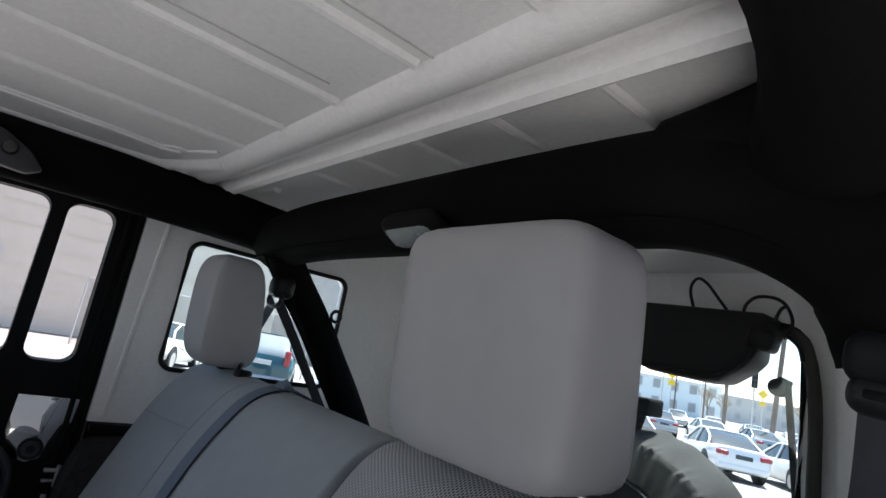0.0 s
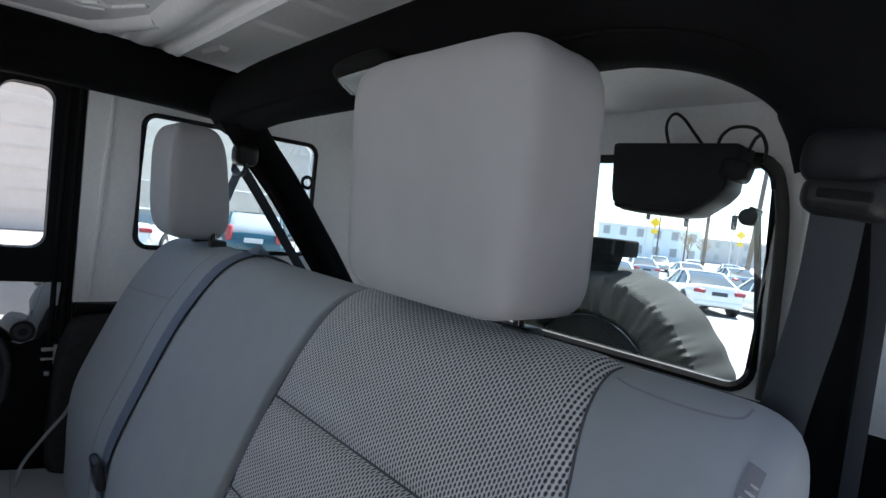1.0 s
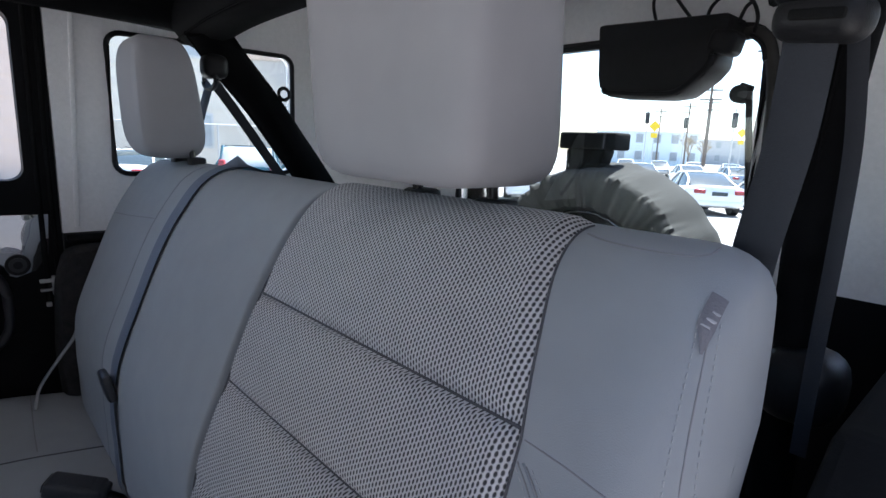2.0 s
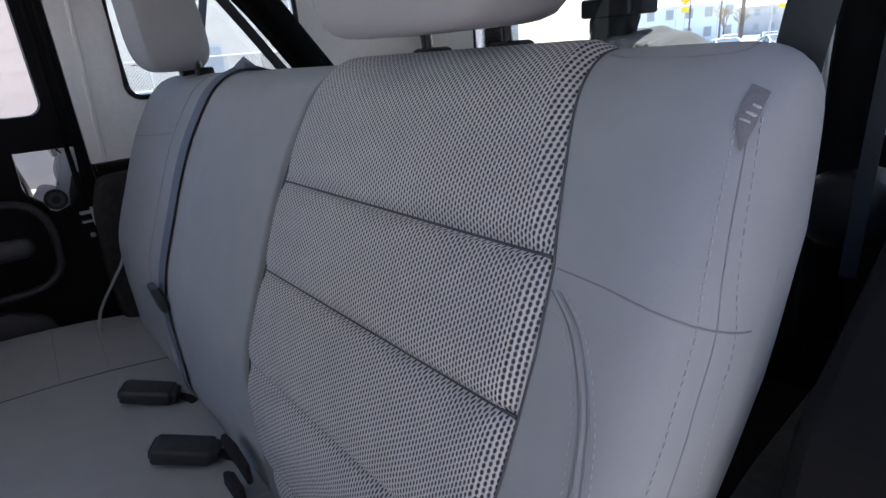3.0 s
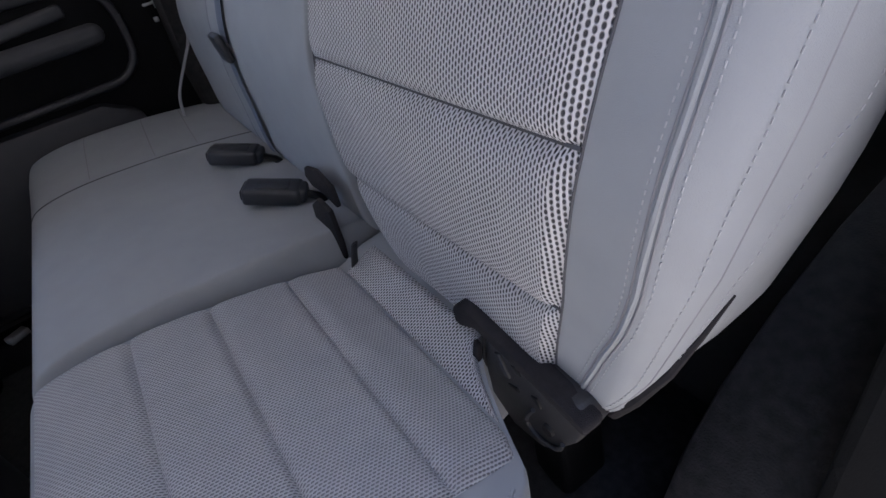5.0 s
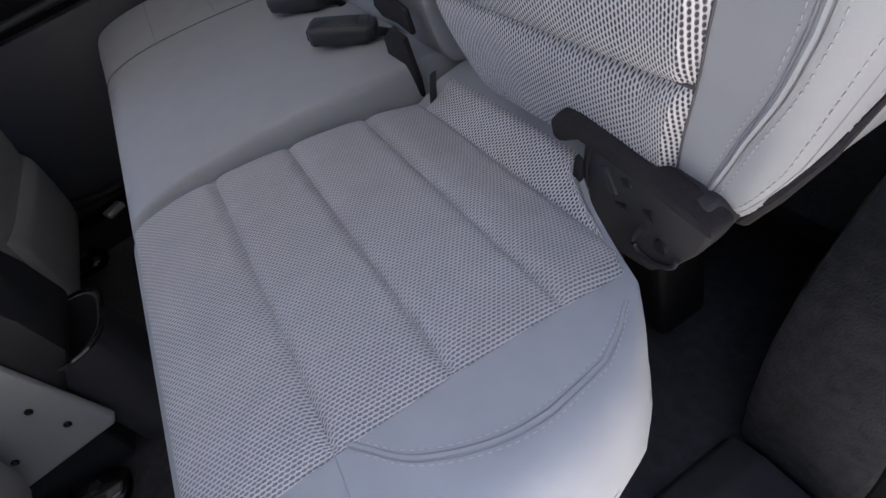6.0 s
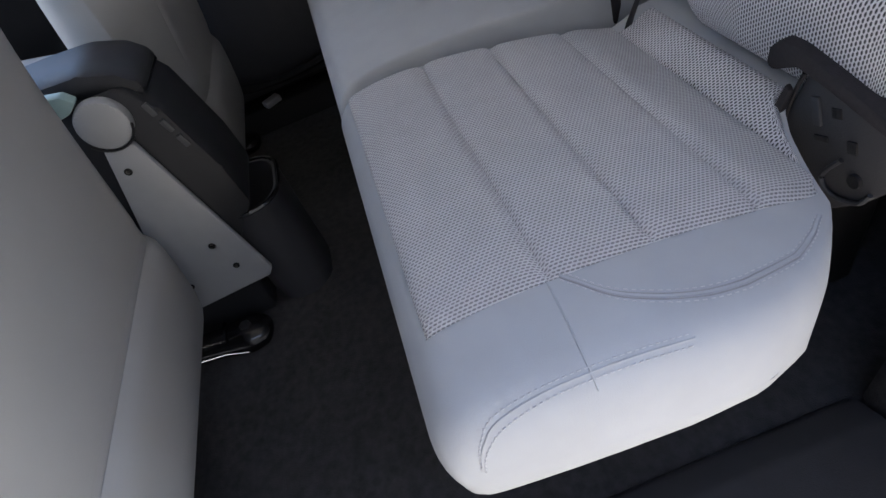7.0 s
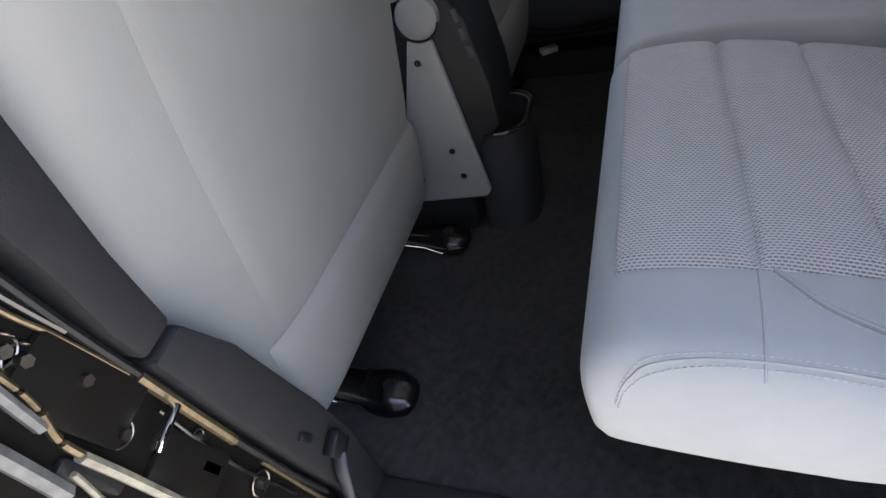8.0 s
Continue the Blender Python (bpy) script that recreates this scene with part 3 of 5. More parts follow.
def cush_warp(x, y, z):
    o = float(np.interp(y, [-0.2, -0.1, 0, 0.08, 0.14, 0.19, 0.22, 0.245, 0.262, 0.276, 0.29, 0.305, 0.46], [0.608, 0.616, 0.622, 0.624, 0.620, 0.603, 0.580, 0.552, 0.528, 0.485, 0.445, 0.415, 0.38]))
    knee = 0.515 if o > 0.535 else o - 0.02
    return x if x <= knee else knee + (x - knee) * (o - knee) / (0.66 - knee)

FAR_CUSH_LOOP = [(-0.108, 0.862), (-0.112, 0.915), (-0.101, 0.947), (-0.072, 0.966), (0.0, 0.974), (0.10, 0.970), (0.204, 0.960), (0.265, 0.951), (0.33, 0.940), (0.40, 0.925),
                 (0.45, 0.895), (0.46, 0.84), (0.40, 0.805), (0.1, 0.822), (-0.07, 0.820), (-0.100, 0.834)]

def bench(name, label, x0, x1, r0, r1, cx0, cx1, loop, warps=(None, None)):
    t = thing(name, label, "seat", at=((x0 + x1) / 2, 0.2, FLOOR))
    back = Pad(BACK_LOOP, x0, x1, r0, r1, 2.5, warp=warps[0], spine=spine)
    cush = Pad(loop, cx0, cx1, 0.014 if warps[1] else r0 * 1.1, 0.05 if warps[1] else 0.016, 2.6, warp=warps[1], level=lambda y: 0.885 - 0.055 * (y + 0.115) / 0.57)
    if not warps[1]:
        cush.r0 = 0.045
        cush.crown = lambda x: 0.013 * max(0.0, min(1.0, (-0.42 - x) / 0.22)) ** 1.5
    b = part("backrest", back.build(), CLOTH, t)
    c = part("cushion", cush.build(), CLOTH, t)
    return t, back, cush, b, c

near, nback, ncush, nb, nc = bench("rear_seat", "grey cloth split rear seat section with mesh inserts", 0.140, 0.668, 0.010, 0.06, 0.118, 0.66, CUSH_LOOP, (back_warp, cush_warp))

def kz(z):
    return nback.where("z", z, 0, 9 * K)

def ky(y):
    return ncush.where("y", y, 2 * K, 10 * K)

def back_edge(k):
    z = nback.at(0.4, k).z
    return flat_x(float(np.interp(z, [0.95, 1.0, 1.06, 1.18, 1.25, 1.33, 1.38, 1.44, 1.51], [0.498, 0.508, 0.523, 0.545, 0.551, 0.553, 0.549, 0.531, 0.508])), z)

def back_left(k):
    return 0.153

zs = [kz(0.94), kz(1.045), kz(1.182), kz(1.286), kz(1.384), 9.4 * K]
for a, b_ in zip(zs, zs[1:]):
    part("insert_panel", nback.panel(back_left, back_edge, a, b_, 0.0125, 0.0004, 28, 24, 0.55, 5), MESHC, nb, "perforated grey mesh panel")
# dark cords in the folds stand in for shade cast by the bulging panels
for k in zs[1:-1]:
    bm = bmesh.new()
    nback.seam(bm, [(back_left(k) + (back_edge(k) - back_left(k)) * i / 24, k) for i in range(25)], 0.0016, 0.0006)
    part("seam", bm, SEAMD, nb, "sewn fold between mesh panels, its shade in the cord colour")
bm = bmesh.new()
nback.seam(bm, [(back_left(k) - 0.002, k) for k in np.linspace(kz(0.95), 9.3 * K, 60)], 0.0016, 0.0004)
part("seam", bm, SEAMD, nb, "dark seam beside the mesh")
bm = bmesh.new()
nback.seam(bm, [(back_edge(k) + 0.0015, k) for k in np.linspace(kz(0.95), 9.3 * K, 60)], 0.0010, 0.0004)
part("seam", bm, SEAMD, nb, "dark seam beside the mesh")
def cush_edge(k):
    return float(np.interp(ncush.at(0.4, k).y, [-0.09, 0.013, 0.10, 0.20, 0.262], [0.537, 0.533, 0.525, 0.519, 0.511]))

ys = [-0.090, 0.013, 0.102, 0.198, 0.270]
for a, b_ in zip(ys, ys[1:]):
    part("insert_panel", ncush.panel(0.125, cush_edge, ky(a), ky(b_), 0.0085, 0.0004, 28, 20, 0.5, 6), MESHS, nc, "perforated grey mesh panel")
part("insert_panel", ncush.panel(0.15, 0.50, ky(0.273), ky(0.322), 0.004), MESHC, nc, "perforated grey mesh strip tucked under the back")

# bolster seams and stitching of the back
def on_back(pts):
    return track([(flat_x(x, z), kz(z)) for x, z in pts])

bm = bmesh.new()
nback.seam(bm, on_back([(0.553, 1.379), (0.59, 1.376), (0.62, 1.371), (0.642, 1.365), (0.651, 1.361)]), 0.0007, -0.0002)
part("seam", bm, SEAMC, nb)
side = [(0.632, 1.475), (0.636, 1.45), (0.642, 1.40), (0.6445, 1.36), (0.643, 1.31), (0.637, 1.24), (0.628, 1.17), (0.610, 1.08), (0.592, 1.02), (0.572, 0.975), (0.548, 0.945)]
bm = bmesh.new()
nback.seam(bm, on_back(side), 0.0006, -0.0002)
part("seam", bm, SEAML, nb)
for d, r_ in ((-0.006, 0.0005), (0.0045, 0.0004)):
    bm = bmesh.new()
    nback.stitches(bm, on_back([(x + d, z) for x, z in side]), 0.0032, 0.0030, r_, 0.0002)
    part("stitching", bm, STITCH, nb)
arc = [(0.557, 1.366), (0.577, 1.348), (0.594, 1.316), (0.602, 1.28), (0.604, 1.245), (0.600, 1.19), (0.592, 1.13), (0.575, 1.06), (0.548, 1.0), (0.525, 0.95)]
bm = bmesh.new()
nback.seam(bm, on_back(arc), 0.0022, -0.0004)
part("seam", bm, CLOTH, nb)
for d in (-0.0036, 0.0036):
    bm = bmesh.new()
    nback.seam(bm, on_back([(x + d, z) for x, z in arc]), 0.0007, 0.0002)
    part("seam", bm, SEAMC, nb)
for d in (-0.008, 0.008):
    bm = bmesh.new()
    nback.stitches(bm, on_back([(x + d, z) for x, z in arc]), 0.0030, 0.0030, 0.0005, 0.0002)
    part("stitching", bm, STITCH, nb)
# cushion bolster seams
arc = [(0.521, ky(0.018)), (0.541, ky(0.030)), (0.576, ky(0.056)), (0.602, ky(0.105)), (0.606, ky(0.15)), (0.606, ky(0.19)), (0.600, ky(0.215)), (0.585, ky(0.24))]
bm = bmesh.new()
ncush.seam(bm, track(arc), 0.0022, -0.0004)
ncush.seam(bm, track([(0.520, ky(0.012)), (0.56, ky(0.011)), (0.60, ky(0.009)), (0.648, ky(0.007))]), 0.0009)
part("seam", bm, CLOTH, nc)
for d in (-0.0036, 0.0036):
    bm = bmesh.new()
    ncush.seam(bm, track([(x + d, k) for x, k in arc]), 0.0007, 0.0002)
    part("seam", bm, SEAMC, nc)
for d in (-0.008, 0.008):
    bm = bmesh.new()
    ncush.stitches(bm, track([(x + d, k) for x, k in arc]), 0.0030, 0.0030, 0.0005, 0.0002)
    part("stitching", bm, STITCH, nc)
bm = bmesh.new()
front = [(0.6597, 14.0), (0.6587, 15.2), (0.6550, 17.2), (0.6506, 18.9), (0.6452, 21.5), (0.6425, 23.6), (0.6412, 26.6), (0.6415, 29.0)]
def beside(d):
    """The line moved inwards, less so where the end of the cushion closes."""
    return track([(x + d * min(1.0, (0.6606 - x) / 0.010), k) for x, k in front])
for d in (0.0, -0.008):
    ncush.stitches(bm, beside(d), 0.0028, 0.0024, 0.0005, 0.0003)
part("stitching", bm, STITCH, nc)
bm = bmesh.new()
ncush.seam(bm, beside(-0.004), 0.0014, -0.0005)
part("piping", bm, CLOTH, nc, "raised piping round the front corner")
# woven tag at the outer edge
def tag_patch(z0, z1, a, b, puff):
    k0, k1 = kz(z0), kz(z1)
    def edge(f):
        def x_at(k):
            low = min(1.0, max(0.0, (k - k0) / (k1 - k0)) / 0.4)      # the lower end comes to a point
            return flat_x(0.626 + 0.009 * (0.8 + (f - 0.8) * (0.12 + 0.88 * low)), nback.at(0.4, k).z)
        return x_at
    return nback.panel(edge(a), edge(b), k0, k1, puff, puff * 0.7, 5, 5)
tg = part("woven_tag", tag_patch(1.456, 1.487, 0, 1, 0.0022), TAGM, nb, "small dark woven tag with pale markings")
for z0, z1, a, b in ((1.4690, 1.4705, 0.15, 0.75), (1.4725, 1.4745, 0.3, 0.9), (1.4770, 1.4785, 0.45, 0.95)):
    part("marking", tag_patch(z0, z1, a, b, 0.0027), STITCH, tg, "pale woven mark")
# stitched flap on top of the outer shoulder
bm = bmesh.new()
nback.seam(bm, track([(0.525, 8.85 * K), (0.545, 8.72 * K), (0.58, 8.66 * K), (0.615, 8.70 * K), (0.630, 8.9 * K), (0.630, 9.3 * K)]), 0.0010, -0.0002)
part("seam", bm, SEAMC, nb)

# felt hem under the back, and the hinge covers
bm = bmesh.new()
hem = [(x, 16.9 * K) for x in np.linspace(0.36, 0.61, 20)] + [(0.635, 17 * K + 0.5), (0.650, 17 * K + kz(0.965)), (0.659, 17 * K + kz(1.0)), (0.664, 17 * K + kz(1.03)), (0.6665, 17 * K + kz(1.06))]
tube(bm, [nback.at(x, k) + nback.normal(x, k) * 0.0005 for x, k in hem], 0.0052, 8, radii=[0.0052] * 20 + [0.0056, 0.0052, 0.0042, 0.0028, 0.0008])
part("hem", bm, FELT, nb, "dark felt lower hem")
# dark cord painted in as the shadow between the back and the mesh strip
bm = bmesh.new()
nback.seam(bm, [(x, 0.15 * K) for x in np.linspace(0.15, 0.37, 16)], 0.0032, 0.0005)
part("hem", bm, SHADE_LINE, nb, "dark line painting the shadow under the seat back")
bm = bmesh.new()
prism(bm, [(0.402, 0.868), (0.410, 0.915), (0.428, 0.972), (0.47, 0.972), (0.545, 0.962), (0.552, 0.945), (0.535, 0.905), (0.510, 0.868), (0.485, 0.842), (0.44, 0.835)], 0.308, 0.340, "y", 0.005)
br = part("hinge_bracket", bm, HINGE, near, "dark grey plastic hinge bracket under the seat back")
bm = bmesh.new()
cyl(bm, (0.502, 0.309, 0.893), (0.502, 0.3045, 0.893), 0.0075, 20, 0.0065)
part("hinge_bolt", bm, BLACK, br)
for x0, z0, w_, h_, d_, m_ in ((0.446, 0.936, 0.009, 0.028, 0.005, GREYPLA), (0.466, 0.944, 0.011, 0.010, 0.002, BLACK), (0.457, 0.912, 0.016, 0.006, 0.003, BLACK), (0.490, 0.922, 0.010, 0.012, 0.004, BLACK)):
    bm = bmesh.new()
    box(bm, (x0, 0.308, z0), (w_, d_, h_), (0, -20, 0), 0.001)
    part("bracket_slot", bm, m_, br, "moulded tab" if m_ is GREYPLA else "dark slot in the bracket")
bm = bmesh.new()
tube(bm, spline([(0.424, 0.3075, 0.964), (0.416, 0.3075, 0.935), (0.410, 0.3075, 0.900), (0.406, 0.3075, 0.872)], 6), 0.0022, 8)
part("bracket_rib", bm, BLACK, br)
bm = bmesh.new()
tube(bm, spline([(0.484, 0.3065, 0.905), (0.470, 0.3065, 0.880), (0.474, 0.3065, 0.866), (0.492, 0.3065, 0.864), (0.512, 0.3065, 0.874), (0.520, 0.3065, 0.890)], 6), 0.0024, 8)
part("bracket_lip", bm, GREYPLA, br, "curved moulded lip")
bm = bmesh.new()
prism(bm, [(0.365, 0.372), (0.40, 0.366), (0.425, 0.366), (0.435, 0.372), (0.435, 0.44), (0.365, 0.45)], 0.60, 0.842, "z", 0.006)
hc = part("hinge_cover", bm, TRIM, near, "black plastic hinge cover")
bm = bmesh.new()
prism(bm, [(0.383, 0.958), (0.384, 0.976), (0.396, 0.988), (0.416, 0.989), (0.46, 0.981), (0.51, 0.970), (0.556, 0.957), (0.557, 0.946), (0.51, 0.956), (0.455, 0.966), (0.420, 0.970), (0.402, 0.960), (0.392, 0.955)], 0.300, 0.324, "y", 0.004)
part("felt_hem", bm, FELT, near, "dark felt hem with a rounded end")
bm = bmesh.new()
prism(bm, [(0.412, 0.950), (0.400, 0.915), (0.396, 0.885), (0.404, 0.870), (0.409, 0.900), (0.418, 0.945)], 0.300, 0.306, "y", 0.002)
part("felt_flap", bm, FELT, near, "curled dark felt flap")
bm = bmesh.new()
prism(bm, [(0.038, 0.932), (0.052, 0.972), (0.092, 0.996), (0.126, 0.990), (0.122, 0.93), (0.104, 0.884), (0.076, 0.872), (0.050, 0.892)], 0.286, 0.294, "y", 0.003)
part("felt_flap", bm, FELT, near, "dark felt flap between the seat sections")
bm = bmesh.new()
prism(bm, [(0.020, 1.002), (0.034, 1.020), (0.080, 1.030), (0.125, 1.018), (0.122, 0.985), (0.085, 0.992), (0.040, 0.990)], 0.300, 0.308, "y", 0.003)
part("felt_flap", bm, FELT, near, "dark felt flap under the wide seat back")
bm = bmesh.new()
tube(bm, spline([(0.168, 0.292, 0.955), (0.155, 0.288, 0.925), (0.140, 0.286, 0.890), (0.128, 0.286, 0.872)], 6), 0.006, 8, 0.3)
part("strap", bm, GREYPLA, near, "grey strap in the gap")

far, fback, fcush, fb, fc = bench("rear_seat", "grey cloth wide rear seat section with centre belt", -0.67, 0.135, 0.07, 0.010, -0.742, 0.112, FAR_CUSH_LOOP)
bm = bmesh.new()
for x in (-0.335,):
    fback.seam(bm, [(x, k * 0.5) for k in range(2, 20 * K)], 0.0012, -0.0003)
fback.seam(bm, track([(-0.66, kz(1.385)), (-0.5, kz(1.395)), (-0.345, kz(1.408))]), 0.0012, -0.0005)
part("seam", bm, SEAMC, fb)
bm = bmesh.new()
fcush.seam(bm, [(-0.430, k * 0.5) for k in range(4 * K, 20 * K)], 0.0016, 0.0)
part("seam", bm, SEAMD, fc, "dark seam beside the outer place")
bm = bmesh.new()
for y in (0.02, 0.143, 0.228):
    fcush.seam(bm, track([(-0.45, ky(y)), (-0.55, ky(y + 0.005)), (-0.71, ky(y + 0.015))]), 0.0012, -0.0005)
part("seam", bm, SEAMC, fc)

# headrests
def headrest(x, y, z, hx, hz, label, e=7.5, ez=7.5):
    t = thing("headrest", label, "headrest", "headrests of the rear seat", at=(x, y, z - 0.1))
    b = bmesh.new()
    bmesh.ops.create_uvsphere(b, u_segments=56, v_segments=40, radius=1.0)
    for v in b.verts:
        c = v.co
        n = ((abs(c.x) ** e + abs(c.y) ** e) ** (ez / e) + abs(c.z) ** ez) ** (1 / ez)
        c /= n
        tap = 1 + 0.05 * c.z
        v.co = Vector((x + c.x * hx * tap, y + c.y * 0.060 * (1 - 0.12 * c.z) - 0.018 - 0.011 * (c.z + 1), z + c.z * hz))
    h = part("cushion", b, CLOTH_SIDE, t)
    b = bmesh.new()
    tube(b, spline([(x - 0.088, y - 0.0765, z - hz * 0.84), (x - 0.065, y - 0.0772, z - hz * 0.845), (x - 0.040, y - 0.0770, z - hz * 0.855)]), 0.0010, 6)
    part("seam", b, SEAMC, h)
    for s in (-0.055, 0.055):
        b = bmesh.new()
        cyl(b, (x + s, y + 0.02, z - hz - 0.07), (x + s, y + 0.01, z - hz + 0.03), 0.006, 12)
        part("post", b, GLOSS, t, "black steel post")
        b = bmesh.new()
        box(b, (x + s, y + 0.02, 1.505), (0.034, 0.03, 0.024), (0, 0, 0), 0.005)
        part("guide", b, BLACK, t, "black plastic guide")
    return t

headrest(0.350, 0.517, 1.645, 0.123, 0.116, "grey vinyl headrest on the mesh seat section")
headrest(-0.476, 0.515, 1.630, 0.077, 0.117, "grey vinyl headrest on the wide seat section", 9.0, 4.0)

# centre belt over the wide section
def strap(pts, w, mat, name, label, cat="seat belt", parent=None, up=(0, -1, 0)):
    b = bmesh.new()
    tube(b, pts, w / 2, 8, 0.06, up)
    o = part(name, b, mat, parent)
    return o if parent else tagged(o, label, cat)

belt = thing("seat_belt", "grey centre lap belt strap hanging over the seat", "seat belt", at=(-0.15, 0.4, 1.2))
pts = [fback.at(x, k) + fback.normal(x, k) * 0.004 for x, k in track([(-0.235, 11 * K), (-0.238, kz(1.5)), (-0.240, kz(1.39)), (-0.240, kz(1.3)), (-0.234, kz(1.155))])]
strap(pts, 0.042, BELT_BLUE, "webbing", "", parent=belt)
bm = bmesh.new()
tube(bm, [p + Vector((0.021, 0, 0)) for p in pts], 0.0009, 6)
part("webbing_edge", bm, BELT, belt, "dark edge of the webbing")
bm = bmesh.new()
box(bm, fback.at(-0.234, kz(1.15)) + Vector((0, -0.012, 0)), (0.045, 0.014, 0.05), (10, 0, 0), 0.006)
part("adjuster", bm, BUCKLE, belt, "dark plastic adjuster")
pts = [fback.at(x, k) + fback.normal(x, k) * 0.006 for x, k in track([(-0.234, kz(1.16)), (-0.232, kz(1.05)), (-0.232, kz(0.96))])]
strap(pts, 0.03, BELT_BLUE, "webbing", "", parent=belt)

# two buckles
for x, y in ((-0.040, 0.262), (-0.255, 0.262)):
    t = thing("belt_buckle", "dark grey plastic belt buckle lying on the cushion", "belt buckle", "buckles of the rear seat", at=(x, y, 0.9))
    z = fcush.at(-0.1, ky(y - 0.02)).z + 0.017
    place_ = Matrix.Translation((x, y, z)) @ Euler((radians(-14), 0, radians(-32))).to_matrix().to_4x4()
    b = bmesh.new()
    box(b, (0, -0.002, 0), (0.046, 0.088, 0.027), (0, 0, 0), 0.007, 3)
    box(b, (0, 0.030, 0.0), (0.036, 0.04, 0.023), (0, 0, 0), 0.006, 3)
    b.transform(place_)
    part("housing", b, BUCKLE, t)
    b = bmesh.new()
    box(b, (0, -0.0445, 0.002), (0.036, 0.008, 0.016), (0, 0, 0), 0.003)
    b.transform(place_)
    part("button", b, BLACK, t, "dark press button")
    b = bmesh.new()
    box(b, (0, 0.0, 0.0138), (0.030, 0.05, 0.0022), (0, 0, 0), 0.001)
    b.transform(place_)
    part("ridge", b, GREYPLA, t, "raised panel on the housing")
    b = bmesh.new()
    tube(b, [place_ @ Vector((0, 0.035, 0)), place_ @ Vector((0, 0.070, -0.008)), place_ @ Vector((0.004, 0.10, -0.03))], 0.011, 8, 0.35)
    part("stalk", b, BLACK, t)

# cargo side: carpeted wheel housings
for s, nm in ((1, "near"), (-1, "far")):
    b = bmesh.new()
    prism(b, [(0.350, FLOOR), (0.356, 0.64), (0.372, 0.72), (0.410, 0.80), (0.47, 0.865), (0.56, 0.92), (0.66, 0.96), (0.80, 0.99), (1.1, 1.0), (1.25, 0.9), (1.3, FLOOR)] if s > 0 else
          [(0.33, FLOOR), (0.300, 1.05), (0.312, 1.22), (0.335, 1.295), (0.40, 1.300), (1.0, 1.29), (1.3, 1.2), (1.3, FLOOR)], 0.69 if s > 0 else -(WX - 0.012), 0.557 if s > 0 else -0.675, "x", 0.02)
    tagged(part("wheel_housing", b, FLOORC), "black carpeted wheel housing beside the rear seat", "wheel housing", kind="structure")

# ---------------------------------------------------------------- front driver seat, seen from behind
def front_seat(x0, x1, feet, label, dy=0.0, edge=None):
    x = (x0 + x1) / 2
    t = thing("front_seat", label, "seat", "front seats", at=(x, -0.75, FLOOR))
    loop = [(-0.535, 0.655), (-0.498, 0.668), (-0.476, 0.72), (-0.452, 0.9), (-0.42, 1.1), (-0.37, 1.32), (-0.35, 1.5), (-0.38, 1.54), (-0.47, 1.54), (-0.55, 1.4), (-0.61, 1.1), (-0.63, 0.9), (-0.62, 0.74), (-0.58, 0.68)]
    loop = [(y + dy, z) for y, z in loop]
    p_ = Pad(loop, x0, x1, 0.05, 0.20, 2.2)
    bk = part("backrest", p_.build(), SEATBACK, t)
    kk = lambda z: p_.where("z", z, 0, 6 * K)
    side_ = edge or (lambda k: x1 - 0.118)
    part("lower_flap", p_.panel(x0 + 0.012, x1 - 0.09, kk(0.668), kk(0.848), 0.014, 0.001, 40, 20, 0.5), SEATBACK, bk, "padded lower flap of the seat back")
    part("back_panel", p_.panel(x0 + 0.018, side_, kk(0.862), kk(1.44), 0.0034, 0.0002, 40, 24, 0.6), SEATBACK, bk, "smooth centre panel of the seat back")
    loop2 = [(-1.15, 0.86), (-1.12, 0.95), (-1.0, 0.97), (-0.75, 0.93), (-0.66, 0.90), (-0.65, 0.82), (-0.70, 0.74), (-1.1, 0.74)]
    loop2 = [(y + dy + 0.05, z) for y, z in loop2]
    c_ = Pad(loop2, x - 0.25, x + 0.25, 0.07, 0.07, 2.4)
    part("cushion", c_.build(), CLOTH, t)
    for sx in (f_ - x for f_ in feet):
        b = bmesh.new()
        tube(b, spline([(x + sx, -0.63, FLOOR + 0.03), (x + sx, -0.56, FLOOR + 0.03), (x + sx, -0.50, FLOOR + 0.024), (x + sx, -0.455, FLOOR + 0.019), (x + sx, -0.425, FLOOR + 0.014), (x + sx, -0.412, FLOOR + 0.008)], 4),
             0.03, 16, 0.62, radii=[0.030] * 5 + [0.030, 0.031, 0.033, 0.035, 0.038, 0.040, 0.042, 0.043, 0.042, 0.040, 0.037, 0.034, 0.031, 0.026, 0.018, 0.008])
        ft = part("foot_cover", b, FOOTM, t, "glossy black plastic rail end cover")
        for e in (-1, 1):
            b = bmesh.new()
            tube(b, [(x + sx + e * 0.031, -0.58, FLOOR + 0.034), (x + sx + e * 0.035, -0.50, FLOOR + 0.026), (x + sx + e * 0.041, -0.46, FLOOR + 0.016)], 0.0018, 6)
            part("rail_edge", b, CHROME, ft)
        b = bmesh.new()
        cyl(b, (x + sx, -0.452, FLOOR + 0.040), (x + sx, -0.452, FLOOR + 0.047), 0.013, 6, 0.011)
        part("bolt", b, BLACK, ft)
        b = bmesh.new()
        box(b, (x + sx, -0.492, FLOOR + 0.046), (0.05, 0.008, 0.008), (0, 0, 0), 0.003)
        part("ridge", b, FOOTM, ft)
    return t, p_, bk

front_seat(0.035, 0.655, (0.047, 0.426), "pale grey vinyl driver seat seen from behind", edge=lambda k: 0.535 + 0.006 * (k / K - 2))
front_seat(-0.70, -0.20, (-0.66, -0.26), "pale grey vinyl passenger seat seen from behind", 0.085)

